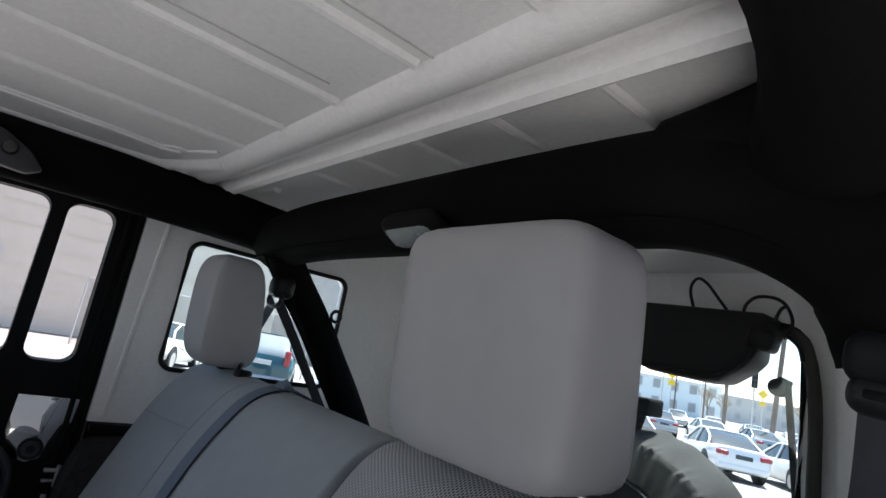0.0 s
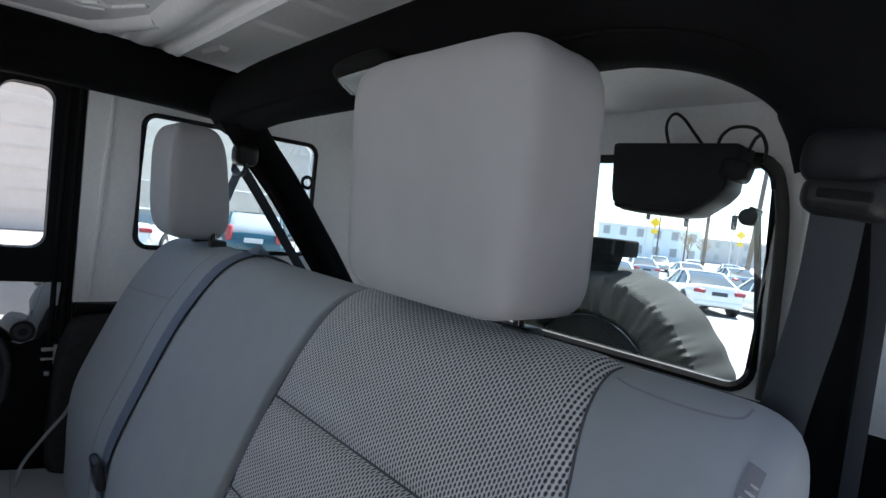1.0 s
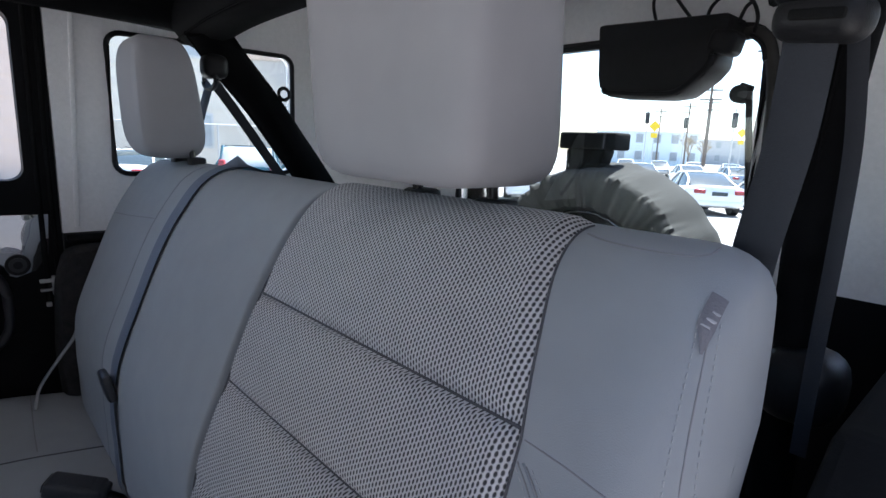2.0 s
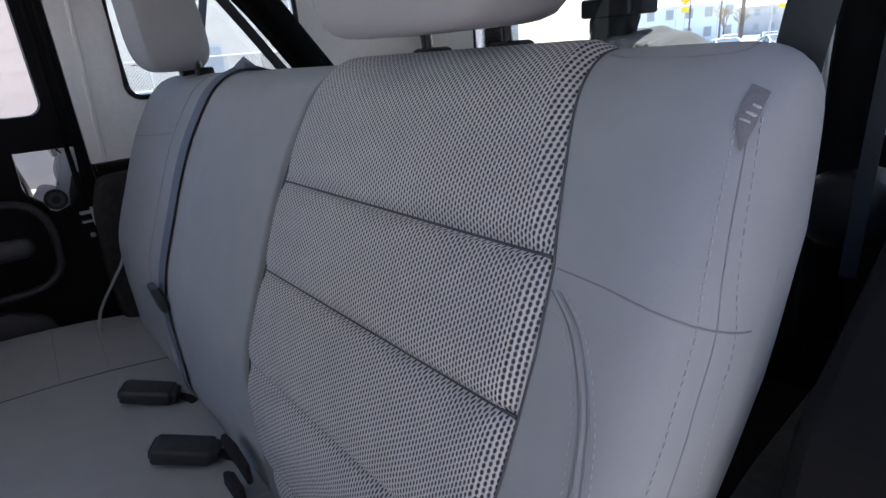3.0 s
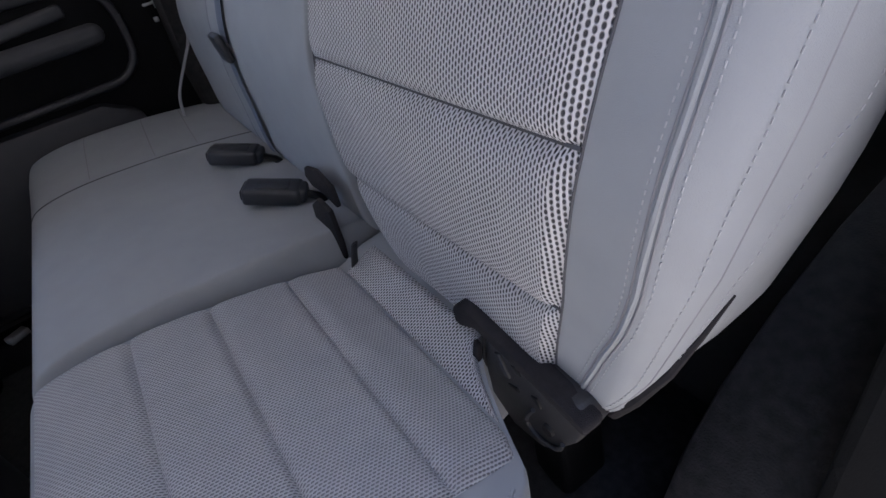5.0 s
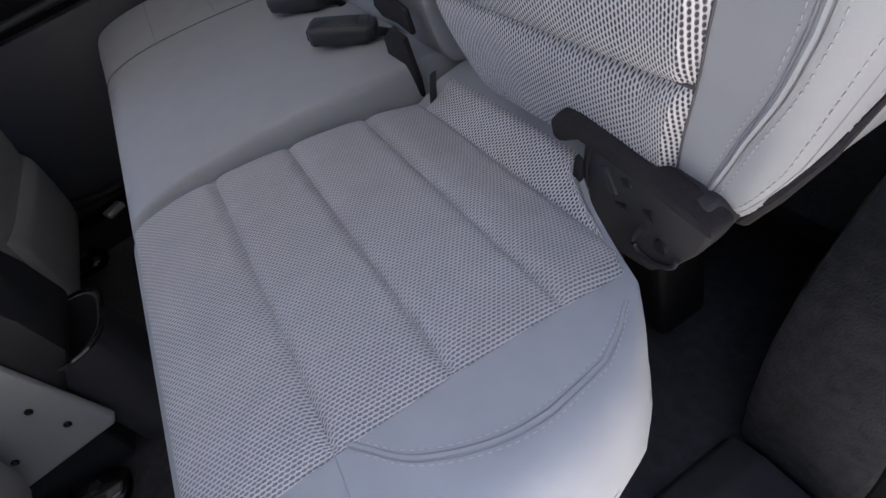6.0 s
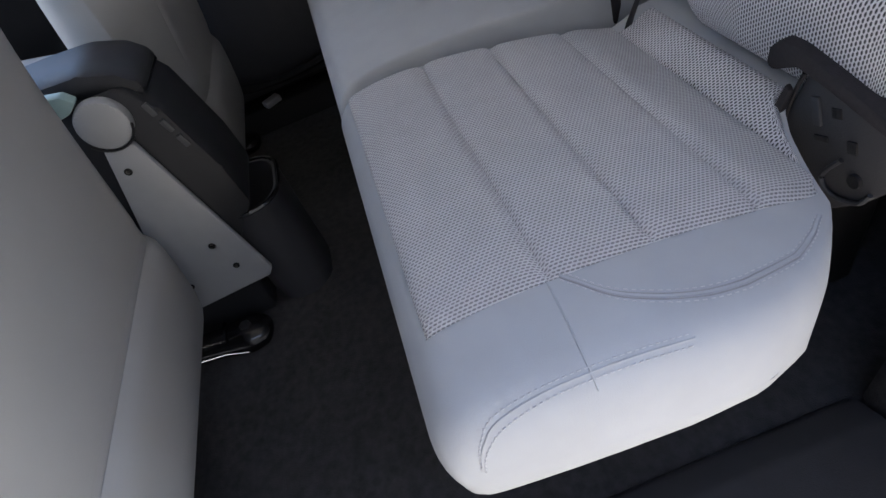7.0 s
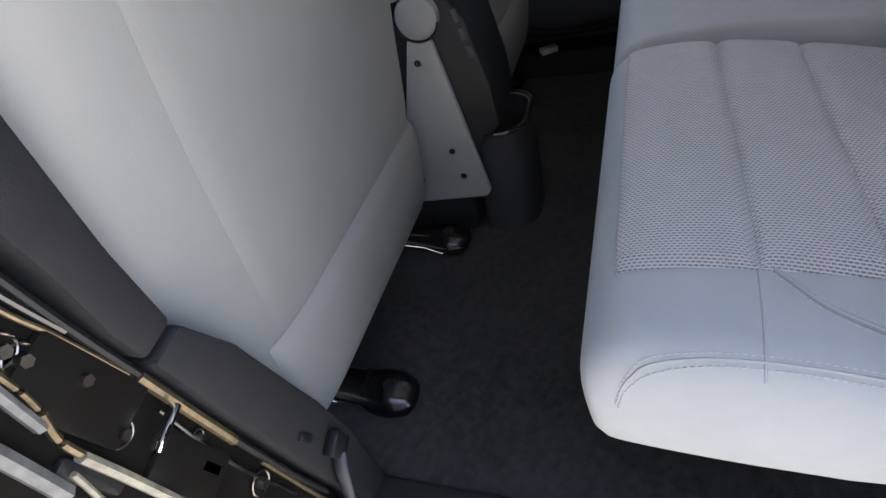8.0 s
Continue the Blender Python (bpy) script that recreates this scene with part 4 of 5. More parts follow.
# ---------------------------------------------------------------- centre console with a rear cup holder
con = thing("console", "dark plastic centre console with grey side plate", "console", at=(-0.06, -0.5, FLOOR))
bm = bmesh.new()
prism(bm, [(-1.1, FLOOR), (-0.40, FLOOR), (-0.395, 0.70), (-0.318, 0.79), (-0.322, 0.87), (-0.345, 0.99), (-0.375, 1.035), (-1.1, 1.035)], -0.165, -0.006, "x", 0.012)
part("body", bm, CONSOLE, con)
bm = bmesh.new()
prism(bm, [(-0.445, 0.972), (-0.402, 0.966), (-0.354, 0.656), (-0.365, 0.641), (-0.54, 0.628), (-0.54, 0.66)], -0.002, 0.012, "x", 0.004)
pl = part("side_plate", bm, PLATE, con, "pale grey bolted side plate")
for y, z in ((-0.414, 0.752), (-0.403, 0.694), (-0.436, 0.931), (-0.494, 0.688)):
    b = bmesh.new()
    cyl(b, (0.010, y, z), (0.0135, y, z), 0.0058, 14)
    sc = part("screw", b, BLACK, pl)
    b = bmesh.new()
    cyl(b, (0.0136, y, z), (0.0150, y, z), 0.0030, 6)
    part("socket", b, BOLTM, sc)
bm = bmesh.new()
prism(bm, [(-0.420 + 0.037 * math.cos(a * math.pi / 16), 1.004 + 0.037 * math.sin(a * math.pi / 16)) for a in range(32)], -0.012, 0.013, "x", 0.007)
pc = part("pivot_cap", bm, PLATE, con, "round pale grey pivot cap")
bm = bmesh.new()
tube(bm, [(0.012, -0.420 + 0.0375 * math.cos(a * math.pi / 12), 1.004 + 0.0375 * math.sin(a * math.pi / 12)) for a in range(14, 24)], 0.002, 6)
part("joint", bm, BLACK, pc, "dark joint below the cap")
bm = bmesh.new()
prism(bm, [(-0.80, 1.04), (-0.80, 1.068), (-0.50, 1.072), (-0.42, 1.068), (-0.375, 1.052), (-0.352, 1.030), (-0.350, 1.012), (-0.362, 1.006), (-0.40, 1.026), (-0.45, 1.036)], -0.158, -0.022, "x", 0.012)
part("lid", bm, CONSOLE, con, "dark padded console lid")
bm = bmesh.new()
prism(bm, [(-0.478, 1.030), (-0.480, 1.056), (-0.468, 1.066), (-0.440, 1.060), (-0.428, 1.046), (-0.446, 1.034)], -0.012, 0.010, "x", 0.004)
part("hinge_cap", bm, TEAL, con, "small pale teal hinge cap")
for i in range(3):
    b = bmesh.new()
    box(b, (-0.005, -0.358 + 0.006 * i, 0.995 - 0.030 * i), (0.006, 0.010, 0.022), (12, 0, 0), 0.002)
    part("vent_slot", b, DOORG, con, "grey slot in the console side")
bm = bmesh.new()
out_, in_ = rounded_rect(-0.175, -0.008, -0.398, -0.278, 0.055), rounded_rect(-0.167, -0.016, -0.390, -0.286, 0.05)
prism(bm, out_, FLOOR, 0.62, "z")
wall_with_holes(bm, "z", 0.62, 0.770, out_, [in_])
ch = part("cup_holder", bm, GREYPLA, con, "open dark plastic cup holder")
bm = bmesh.new()
rim = [Vector((x, y, 0.770)) for x, y in out_]
tube(bm, rim + [rim[0]], 0.004, 6)
part("rim", bm, GLOSS, ch)

# ---------------------------------------------------------------- door opening: sill and middle pillar
bm = bmesh.new()
prism(bm, [(0.552, FLOOR), (0.562, 0.562), (0.60, 0.580), (0.74, 0.582), (0.77, 0.565), (0.77, 0.48), (0.552, 0.48)], -0.46, 0.346, "y", 0.006)
tagged(part("door_sill", bm, SILL), "grey plastic door sill trim", "sill", kind="structure")
bm = bmesh.new()
prism(bm, [(0.652, 1.85), (0.652, 1.20), (0.657, 1.10), (0.655, 1.020), (0.691, 1.015), (0.697, 1.05), (0.698, 1.108), (0.701, 1.143), (0.712, 1.30), (0.722, 1.85)], -0.60, -0.415, "y", 0.006)
tagged(part("pillar_trim_upper", bm, SILL), "upper grey plastic trim on the middle pillar", "trim", kind="structure")
bm = bmesh.new()
prism(bm, [(0.654, 1.014), (0.623, 0.948), (0.604, 0.870), (0.585, 0.795), (0.568, 0.70), (0.560, 0.538), (0.605, 0.538), (0.622, 0.64), (0.637, 0.707), (0.648, 0.763), (0.675, 0.913), (0.690, 1.009)], -0.60, -0.413, "y", 0.006)
lt = tagged(part("pillar_trim_lower", bm, SILL), "lower grey plastic trim on the middle pillar", "trim", kind="structure")
bm = bmesh.new()
box(bm, (0.629, -0.413, 0.791), (0.010, 0.008, 0.024), (0, 25, 0), 0.002)
part("clip_slot", bm, BLACK, lt)
clip = thing("door_check_strap", "black folded door check strap at the pillar foot", "door strap", at=(0.61, -0.41, 0.72))
bm = bmesh.new()
box(bm, (0.606, -0.405, 0.735), (0.030, 0.016, 0.034), (0, 22, 0), 0.004)
part("hook", bm, BLACK, clip)
bm = bmesh.new()
tube(bm, spline([(0.612, -0.402, 0.728), (0.626, -0.398, 0.715), (0.634, -0.396, 0.695), (0.646, -0.396, 0.66), (0.660, -0.396, 0.62)], 6), 0.008, 10, 0.55)
part("strap", bm, GREYPLA, clip)
pil = thing("door_pillar", "black painted pillar with bolted hinge hardware", "pillar", kind="structure", at=(0.80, -0.46, 0.6))
bm = bmesh.new()
prism(bm, [(0.730, 1.85), (0.95, 1.85), (0.95, 0.48), (0.61, 0.48), (0.628, 0.64), (0.643, 0.70), (0.655, 0.763), (0.682, 0.913), (0.697, 1.01), (0.705, 1.06), (0.708, 1.143), (0.720, 1.30)], -0.62, -0.43, "y", 0.004)
part("post", bm, POSTM, pil)
for pts, r, m_ in (([(0.742, 1.20), (0.728, 1.118), (0.717, 1.078), (0.703, 1.014)], 0.0022, BRASSY), ([(0.699, 1.006), (0.690, 0.945), (0.679, 0.874)], 0.0052, BRASSY), ([(0.674, 0.823), (0.651, 0.690), (0.638, 0.62)], 0.0026, BRASSY),
                   ([(0.722, 1.20), (0.714, 1.12), (0.706, 1.06), (0.694, 0.985), (0.683, 0.905), (0.660, 0.77), (0.64, 0.68)], 0.0040, BLACK), ([(0.735, 1.20), (0.722, 1.125), (0.711, 1.075)], 0.0030, GLOSS), ([(0.706, 0.97), (0.700, 0.90), (0.688, 0.82), (0.67, 0.74)], 0.0022, GLOSS)):
    b = bmesh.new()
    tube(b, spline([(x, -0.426, z) for x, z in pts], 6), r, 8)
    part("weather_strip", b, m_, pil)
for x, z, r in ((0.744, 1.097, 0.0065), (0.7405, 1.083, 0.0065), (0.726, 1.041, 0.0065), (0.736, 0.987, 0.0065), (0.689, 0.807, 0.0075), (0.699, 0.917, 0.0035)):
    b = bmesh.new()
    cyl(b, (x, -0.432, z), (x, -0.4265, z), r * 1.75, 20, r * 1.6)
    w_ = part("washer", b, POSTM, pil, "oiled round washer")
    b = bmesh.new()
    tube(b, [(x + r * 1.65 * math.cos(a * math.pi / 10), -0.4262, z + r * 1.65 * math.sin(a * math.pi / 10)) for a in range(21)], r * 0.16, 6)
    part("washer_edge", b, BOLTM, w_, "worn bright edge")
    b = bmesh.new()
    cyl(b, (x, -0.4265, z), (x, -0.419, z), r * 0.85, 6, r * 0.72)
    part("bolt", b, BOLTM, w_, "oiled hex bolt")
b = bmesh.new()
box(b, (0.7165, -0.414, 0.965), (0.038, 0.010, 0.006), (0, 18, 0), 0.002)
part("striker", b, CHROME, pil, "bright striker bar")
for pts, w_, m_, nm in (([(0.7635, 1.008), (0.757, 0.966), (0.748, 0.90)], 0.0065, CREAM, "worn cream-edged hinge bracket"), ([(0.758, 1.052), (0.7635, 1.030), (0.762, 1.006)], 0.0045, BRASSY, "worn hinge arm"),
                        ([(0.762, 1.12), (0.7635, 1.075), (0.764, 1.045)], 0.0060, SCUFFED, "scuffed grey hinge arm"), ([(0.774, 1.004), (0.7755, 0.985), (0.779, 0.95)], 0.0035, CREAM, "worn cream-edged hinge bracket"),
                        ([(0.7565, 1.10), (0.7555, 1.072), (0.757, 1.056)], 0.0035, BRASSY, "worn hinge arm"), ([(0.790, 1.09), (0.787, 1.045), (0.785, 1.0)], 0.0090, SCUFFED, "scuffed grey hinge leaf")):
    b = bmesh.new()
    tube(b, spline([(x, -0.420, z) for x, z in pts], 6), w_, 6, 0.7)
    part("hinge_bracket", b, m_, pil, nm)
for x, z, w_, h_, m_ in ((0.733, 1.035, 0.052, 0.10, POSTM), (0.722, 0.905, 0.045, 0.085, POSTM), (0.711, 0.884, 0.016, 0.030, BLUED), (0.768, 0.985, 0.014, 0.06, BLACK)):
    b = bmesh.new()
    box(b, (x, -0.428, z), (w_, 0.010, h_), (0, 12, 0), 0.004)
    part("hinge_plate", b, m_, pil, "glossy dark hinge plate")

# ---------------------------------------------------------------- rear window equipment
mot = thing("wiper_motor_cover", "black plastic wiper motor cover above the rear glass", "wiper motor cover", at=(0.2, REAR - 0.05, 1.78))
bm = bmesh.new()
prism(bm, [(0.012, 1.840), (0.298, 1.830), (0.296, 1.790), (0.282, 1.772), (0.280, 1.736), (0.262, 1.714), (0.215, 1.679), (0.170, 1.675), (0.050, 1.682), (0.026, 1.702), (0.020, 1.730)], REAR - 0.10, REAR - 0.005, "y", 0.009)
cv = part("cover", bm, MOTM, mot)
bm = bmesh.new()
tube(bm, spline([(0.040, REAR - 0.099, 1.698), (0.056, REAR - 0.100, 1.691), (0.165, REAR - 0.100, 1.684), (0.212, REAR - 0.100, 1.688), (0.255, REAR - 0.100, 1.720), (0.271, REAR - 0.100, 1.740), (0.273, REAR - 0.100, 1.765)], 6), 0.006, 8)
part("lip", bm, MOTM, cv, "rounded lower lip of the cover")
bm = bmesh.new()
box(bm, (0.288, REAR - 0.075, 1.778), (0.052, 0.06, 0.046), (0, 14, 0), 0.012, 3)
part("connector", bm, MOTM, cv, "moulded cable connector")
for pts in ([(0.126, 1.33, 1.838), (0.112, 1.335, 1.875), (0.112, 1.34, 1.900), (0.126, 1.34, 1.912), (0.150, 1.335, 1.898), (0.178, 1.33, 1.866), (0.206, 1.32, 1.835)],
            [(0.238, 1.32, 1.832), (0.240, 1.33, 1.855), (0.258, 1.335, 1.872), (0.291, 1.34, 1.872), (0.314, 1.34, 1.856), (0.328, 1.335, 1.825), (0.326, 1.33, 1.795)],
            [(0.300, 1.32, 1.818), (0.306, 1.33, 1.845), (0.316, 1.335, 1.856)]):
    bm = bmesh.new()
    tube(bm, spline(pts), 0.0036, 8)
    part("cable", bm, BLACK, mot)
bm = bmesh.new()
tube(bm, spline([(0.302, 1.352, 1.800), (0.332, 1.356, 1.798), (0.352, 1.358, 1.766), (0.368, 1.360, 1.675), (0.374, 1.360, 1.504), (0.376, 1.360, 1.32)]), 0.0125, 10)
part("washer_hose", bm, HOSE, mot, "grey foam-covered hose down the window edge")
bm = bmesh.new()
tube(bm, spline([(0.318, 1.340, 1.795), (0.340, 1.342, 1.775), (0.349, 1.342, 1.745)]), 0.0045, 8)
part("cable", bm, BLACK, mot)
pri = thing("wiper_pivot", "black wiper arm pivot on the rear glass", "wiper", at=(0.35, REAR, 1.7))
bm = bmesh.new()
cyl(bm, (0.276, REAR + 0.05, 1.693), (0.276, REAR + 0.08, 1.693), 0.019, 16)
box(bm, (0.288, REAR + 0.06, 1.707), (0.030, 0.012, 0.014), (0, 20, 0), 0.004)
box(bm, (0.313, REAR + 0.06, 1.545), (0.013, 0.012, 0.33), (0, -7, 0), 0.003)
part("arm", bm, MATTE, pri)

# near seat belt with its upper guide
nbelt = thing("seat_belt", "grey outer seat belt through a black guide", "seat belt", "outer seat belts", at=(0.60, 0.7, 1.7))
bm = bmesh.new()
box(bm, (0.634, 0.590, 1.682), (0.055, 0.052, 0.042), (0, 4, -10), 0.017, 5)
part("guide_cover", bm, GUIDE, nbelt, "rounded black guide cover")
bm = bmesh.new()
box(bm, (0.637, 0.585, 1.655), (0.057, 0.036, 0.030), (0, 6, -10), 0.013, 5)
part("guide_ring", bm, BLACK, nbelt, "dark plastic belt ring")
bm = bmesh.new()
box(bm, (0.638, 0.5660, 1.655), (0.034, 0.005, 0.007), (0, 6, -10), 0.002)
part("belt_slot", bm, MATTE, nbelt, "dark slot of the belt ring")
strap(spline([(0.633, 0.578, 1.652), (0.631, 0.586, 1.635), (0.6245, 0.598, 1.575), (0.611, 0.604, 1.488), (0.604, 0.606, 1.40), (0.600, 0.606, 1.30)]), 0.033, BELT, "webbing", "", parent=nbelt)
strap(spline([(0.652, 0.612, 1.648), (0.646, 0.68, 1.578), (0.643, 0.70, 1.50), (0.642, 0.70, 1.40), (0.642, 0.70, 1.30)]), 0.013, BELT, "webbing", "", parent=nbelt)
bm = bmesh.new()
box(bm, (0.622, 0.765, 1.345), (0.075, 0.08, 0.075), (0, 0, 0), 0.028, 4)
part("retractor_cover", bm, BLACK, nbelt, "rounded black cover of the belt winder")

# far seat belt on the diagonal bar
fbelt = thing("seat_belt", "grey outer seat belt beside the quarter window", "seat belt", "outer seat belts", at=(-0.50, 0.6, 1.7))
bm = bmesh.new()
box(bm, (-0.478, 0.598, 1.705), (0.055, 0.05, 0.05), (0, 0, 0), 0.016, 3)
part("guide_cover", bm, BLACK, fbelt)
bm = bmesh.new()
ring = [Vector((-0.487 + 0.036 * math.cos(a), 0.592, 1.676 + 0.016 * math.sin(a))) for a in (2 * math.pi * i / 20 for i in range(21))]
tube(bm, ring, 0.006, 8)
part("guide_ring", bm, GREYPLA, fbelt)
strap(spline([(-0.490, 0.592, 1.672), (-0.525, 0.585, 1.61), (-0.56, 0.575, 1.53), (-0.59, 0.565, 1.44)]), 0.042, BELT_BLUE, "webbing", "", parent=fbelt)
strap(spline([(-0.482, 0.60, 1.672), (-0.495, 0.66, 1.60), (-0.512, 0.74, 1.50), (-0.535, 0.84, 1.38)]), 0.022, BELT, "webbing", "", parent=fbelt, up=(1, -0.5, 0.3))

hook = thing("coat_hook", "small black ring hook on the diagonal padded bar", "hook", at=(-0.55, 0.79, 1.665))
bm = bmesh.new()
tube(bm, [(-0.550, 0.792 + 0.014 * math.cos(a * math.pi / 10), 1.668 + 0.014 * math.sin(a * math.pi / 10)) for a in range(21)], 0.0045, 8)
part("ring", bm, BLACK, hook)

# dome lamp on the cross bar
dl = thing("dome_lamp", "frosted dome lamp in a black housing on the padded bar", "lamp", at=(-0.01, 0.56, 1.82))
dome = Matrix.Translation((0.060, 0.556, 1.804)) @ Euler((radians(-30), 0, radians(-4))).to_matrix().to_4x4()
bm = bmesh.new()
bmesh.ops.create_uvsphere(bm, u_segments=36, v_segments=18, radius=1.0)
for v in bm.verts:
    c = v.co
    n = max(0.5, (abs(c.x) ** 4 + abs(c.y) ** 4) ** 0.25 / max(1e-6, math.hypot(c.x, c.y)))
    v.co = Vector((c.x / n * 0.080, c.y / n * 0.034, c.z * 0.022))
bm.transform(dome)
part("housing", bm, MATTE, dl)
bm = bmesh.new()
bmesh.ops.create_uvsphere(bm, u_segments=36, v_segments=18, radius=1.0)
for v in bm.verts:
    c = v.co
    n = max(0.5, (abs(c.x) ** 4 + abs(c.y) ** 4) ** 0.25 / max(1e-6, math.hypot(c.x, c.y)))
    v.co = Vector((c.x / n * 0.062, c.y / n * 0.023, c.z * 0.012 - 0.012))
bm.transform(dome)
ln = part("lens", bm, LENS, dl, "frosted ribbed lens")
for x in (-0.040, 0.040):
    bm = bmesh.new()
    box(bm, (x, 0, -0.0215), (0.008, 0.020, 0.003), (0, 0, 0), 0.001)
    bm.transform(dome)
    part("lens_clip", bm, PLATE, ln)

# ---------------------------------------------------------------- far door
door = thing("far_door", "black rear door with window and speaker, closed", "door", at=(-WX, 0, FLOOR), kind="structure")
bm = bmesh.new()
wall_with_holes(bm, "x", -WX - 0.01, -WX - 0.06, [(-0.6, FLOOR), (0.341, FLOOR), (0.341, 1.84), (-0.6, 1.84)],
                [rounded_rect(-0.45, 0.150, 1.445, 1.81, 0.03), rounded_rect(0.182, 0.282, 1.445, 1.81, 0.03)])
part("door_frame", bm, TRIM, door, smooth=False)
bm = bmesh.new()
prism(bm, [(-0.46, 1.43), (0.31, 1.43), (0.31, 1.81), (-0.46, 1.81)], -WX - 0.034, -WX - 0.038, "x")
g = part("pane", bm, PRIVACY, door, smooth=False)
g.visible_shadow = False
bm = bmesh.new()
prism(bm, [(0.20, 1.37), (0.318, 1.368), (0.312, 1.275), (0.285, 1.238), (0.248, 1.226), (0.215, 1.238), (0.197, 1.29)], -WX - 0.01, -WX - 0.006, "x", 0.001)
part("trim_plate", bm, POLISH, door, "polished reflective door plate")
for r, h in ((0.024, 0.003), (0.017, 0.005), (0.009, 0.006)):
    b = bmesh.new()
    cyl(b, (-WX - 0.007, 0.252, 1.255), (-WX - 0.006 + h, 0.252, 1.255), r, 24)
    part("speaker_ring", b, BLACK if r != 0.017 else GREYPLA, door)
bm = bmesh.new()
prism(bm, rounded_rect(-0.5, 0.222, 1.062, 1.262, 0.075), -WX - 0.01, -WX + 0.012, "x", 0.008)
part("door_bowl", bm, TRIM, door, "dark hollow round the door pull")
bm = bmesh.new()
rim = [Vector((-WX + 0.016, y, z)) for y, z in rounded_rect(-0.5, 0.226, 1.058, 1.268, 0.078)]
tube(bm, rim + [rim[0]], 0.010, 10)
part("bowl_rim", bm, GREYPLA, door, "raised grey rim round the door pull")
bm = bmesh.new()
box(bm, (-WX + 0.045, -0.13, 1.172), (0.050, 0.63, 0.046), (0, 0, 0), 0.022, 4)
part("armrest", bm, DOORG, door, "grey padded door pull")
bm = bmesh.new()
box(bm, (-WX + 0.020, 0.06, 1.225), (0.020, 0.15, 0.030), (4, 0, 0), 0.010, 3)
part("switch_pod", bm, DOORG, door, "grey moulded pod above the pull")
bm = bmesh.new()
prism(bm, [(-0.52, 0.62), (-0.52, 1.04), (0.10, 1.03), (0.17, 0.99), (0.19, 0.90), (0.16, 0.72), (0.10, 0.64)], -WX - 0.01, -WX + 0.035, "x", 0.014)
part("map_pocket", bm, GREYPLA, door, "dark moulded lower door pocket")
for r_, y0 in ((0.012, -0.02), (0.010, -0.06)):
    b = bmesh.new()
    tube(b, spline([(-WX + 0.038, -0.50, 0.70 + r_), (-WX + 0.060, -0.30 + y0, 0.665), (-WX + 0.060, -0.10 + y0, 0.68), (-WX + 0.050, 0.08 + y0, 0.74), (-WX + 0.036, 0.14 + y0, 0.84)], 8), r_, 10, 0.8)
    part("pocket_rib", b, TRIM, door, "curved rib of the door pocket")

for c, sz in (((-WX + 0.0, 0.303, 1.212), (0.012, 0.03, 0.008)), ((-WX + 0.002, 0.315, 1.20), (0.012, 0.008, 0.046)), ((-WX + 0.0, 0.300, 1.190), (0.012, 0.024, 0.006)), ((-WX, 0.302, 1.155), (0.010, 0.011, 0.011))):
    bm = bmesh.new()
    box(bm, c, sz, (0, 0, 0), 0.002)
    part("latch", bm, GALV, door, "small bright latch piece")
for y in (0.304, 0.326):
    bm = bmesh.new()
    tube(bm, [(-WX - 0.006, y, 1.16), (-WX - 0.006, y, 1.5), (-WX - 0.006, y + 0.004, 1.82)], 0.006, 8)
    part("weather_strip", bm, MATTE, door, "black rubber strip at the door edge")

# pale cord hanging between the far seat and the housing
bm = bmesh.new()
tube(bm, spline([(-0.640, 0.335, 1.13), (-0.635, 0.322, 1.105), (-0.628, 0.292, 1.068), (-0.622, 0.255, 1.016), (-0.618, 0.243, 0.972)], 6), 0.005, 8, 0.6)
tagged(part("pull_cord", bm, PLATE), "pale grey pull cord beside the far seat back", "cord")
# far sill with a small bright catch
bm = bmesh.new()
prism(bm, [(-0.79, FLOOR), (-0.79, 0.61), (-0.73, 0.60), (-0.70, FLOOR)], -1.0, 0.37, "y", 0.004)
fs = tagged(part("door_sill_far", bm, TRIM), "black sill under the closed far door", "sill", kind="structure")
bm = bmesh.new()
box(bm, (-0.73, -0.34, 0.612), (0.03, 0.05, 0.018), (0, 0, 30), 0.004)
part("catch", bm, GALV, fs, "small bright metal catch")
# unseen dark wall added to hold back light from the open door side
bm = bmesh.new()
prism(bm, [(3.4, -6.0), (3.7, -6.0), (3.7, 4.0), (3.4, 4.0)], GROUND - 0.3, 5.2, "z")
tagged(part("side_light_blocker", bm, PLASTER, smooth=False), "plain grey wall, unseen, added to cut side light", "wall", kind="structure")

# sunlit ledge under the rear glass
bm = bmesh.new()
prism(bm, [(1.366, 1.296), (1.379, 1.296), (1.379, 1.308), (1.370, 1.308), (1.366, 1.305)], -0.60, 0.36, "x", 0.003)
tagged(part("window_ledge", bm, SHELL), "white ledge under the rear window", "trim", kind="structure")

# plain outer skin and front doors close the body
bm = bmesh.new()
prism(bm, [(-WX - 0.05, -1.66), (WN + 0.05, -1.66), (WN + 0.05, 1.44), (-WX - 0.05, 1.44)], ROOF + 0.042, ROOF + 0.06, "z", 0.008)
tagged(part("roof_skin", bm, MATTE), "black skin added behind the hardtop to stop bounced light roof", "roof", kind="structure")

# far front door below its glass
bm = bmesh.new()
prism(bm, [(-1.3, FLOOR), (-0.46, FLOOR), (-0.46, 1.30), (-1.3, 1.30)], -WX - 0.05, -WX - 0.01, "x", 0.008)
tagged(part("front_door_far", bm, TRIM), "dark trimmed front door on the far side, closed", "door", kind="structure")

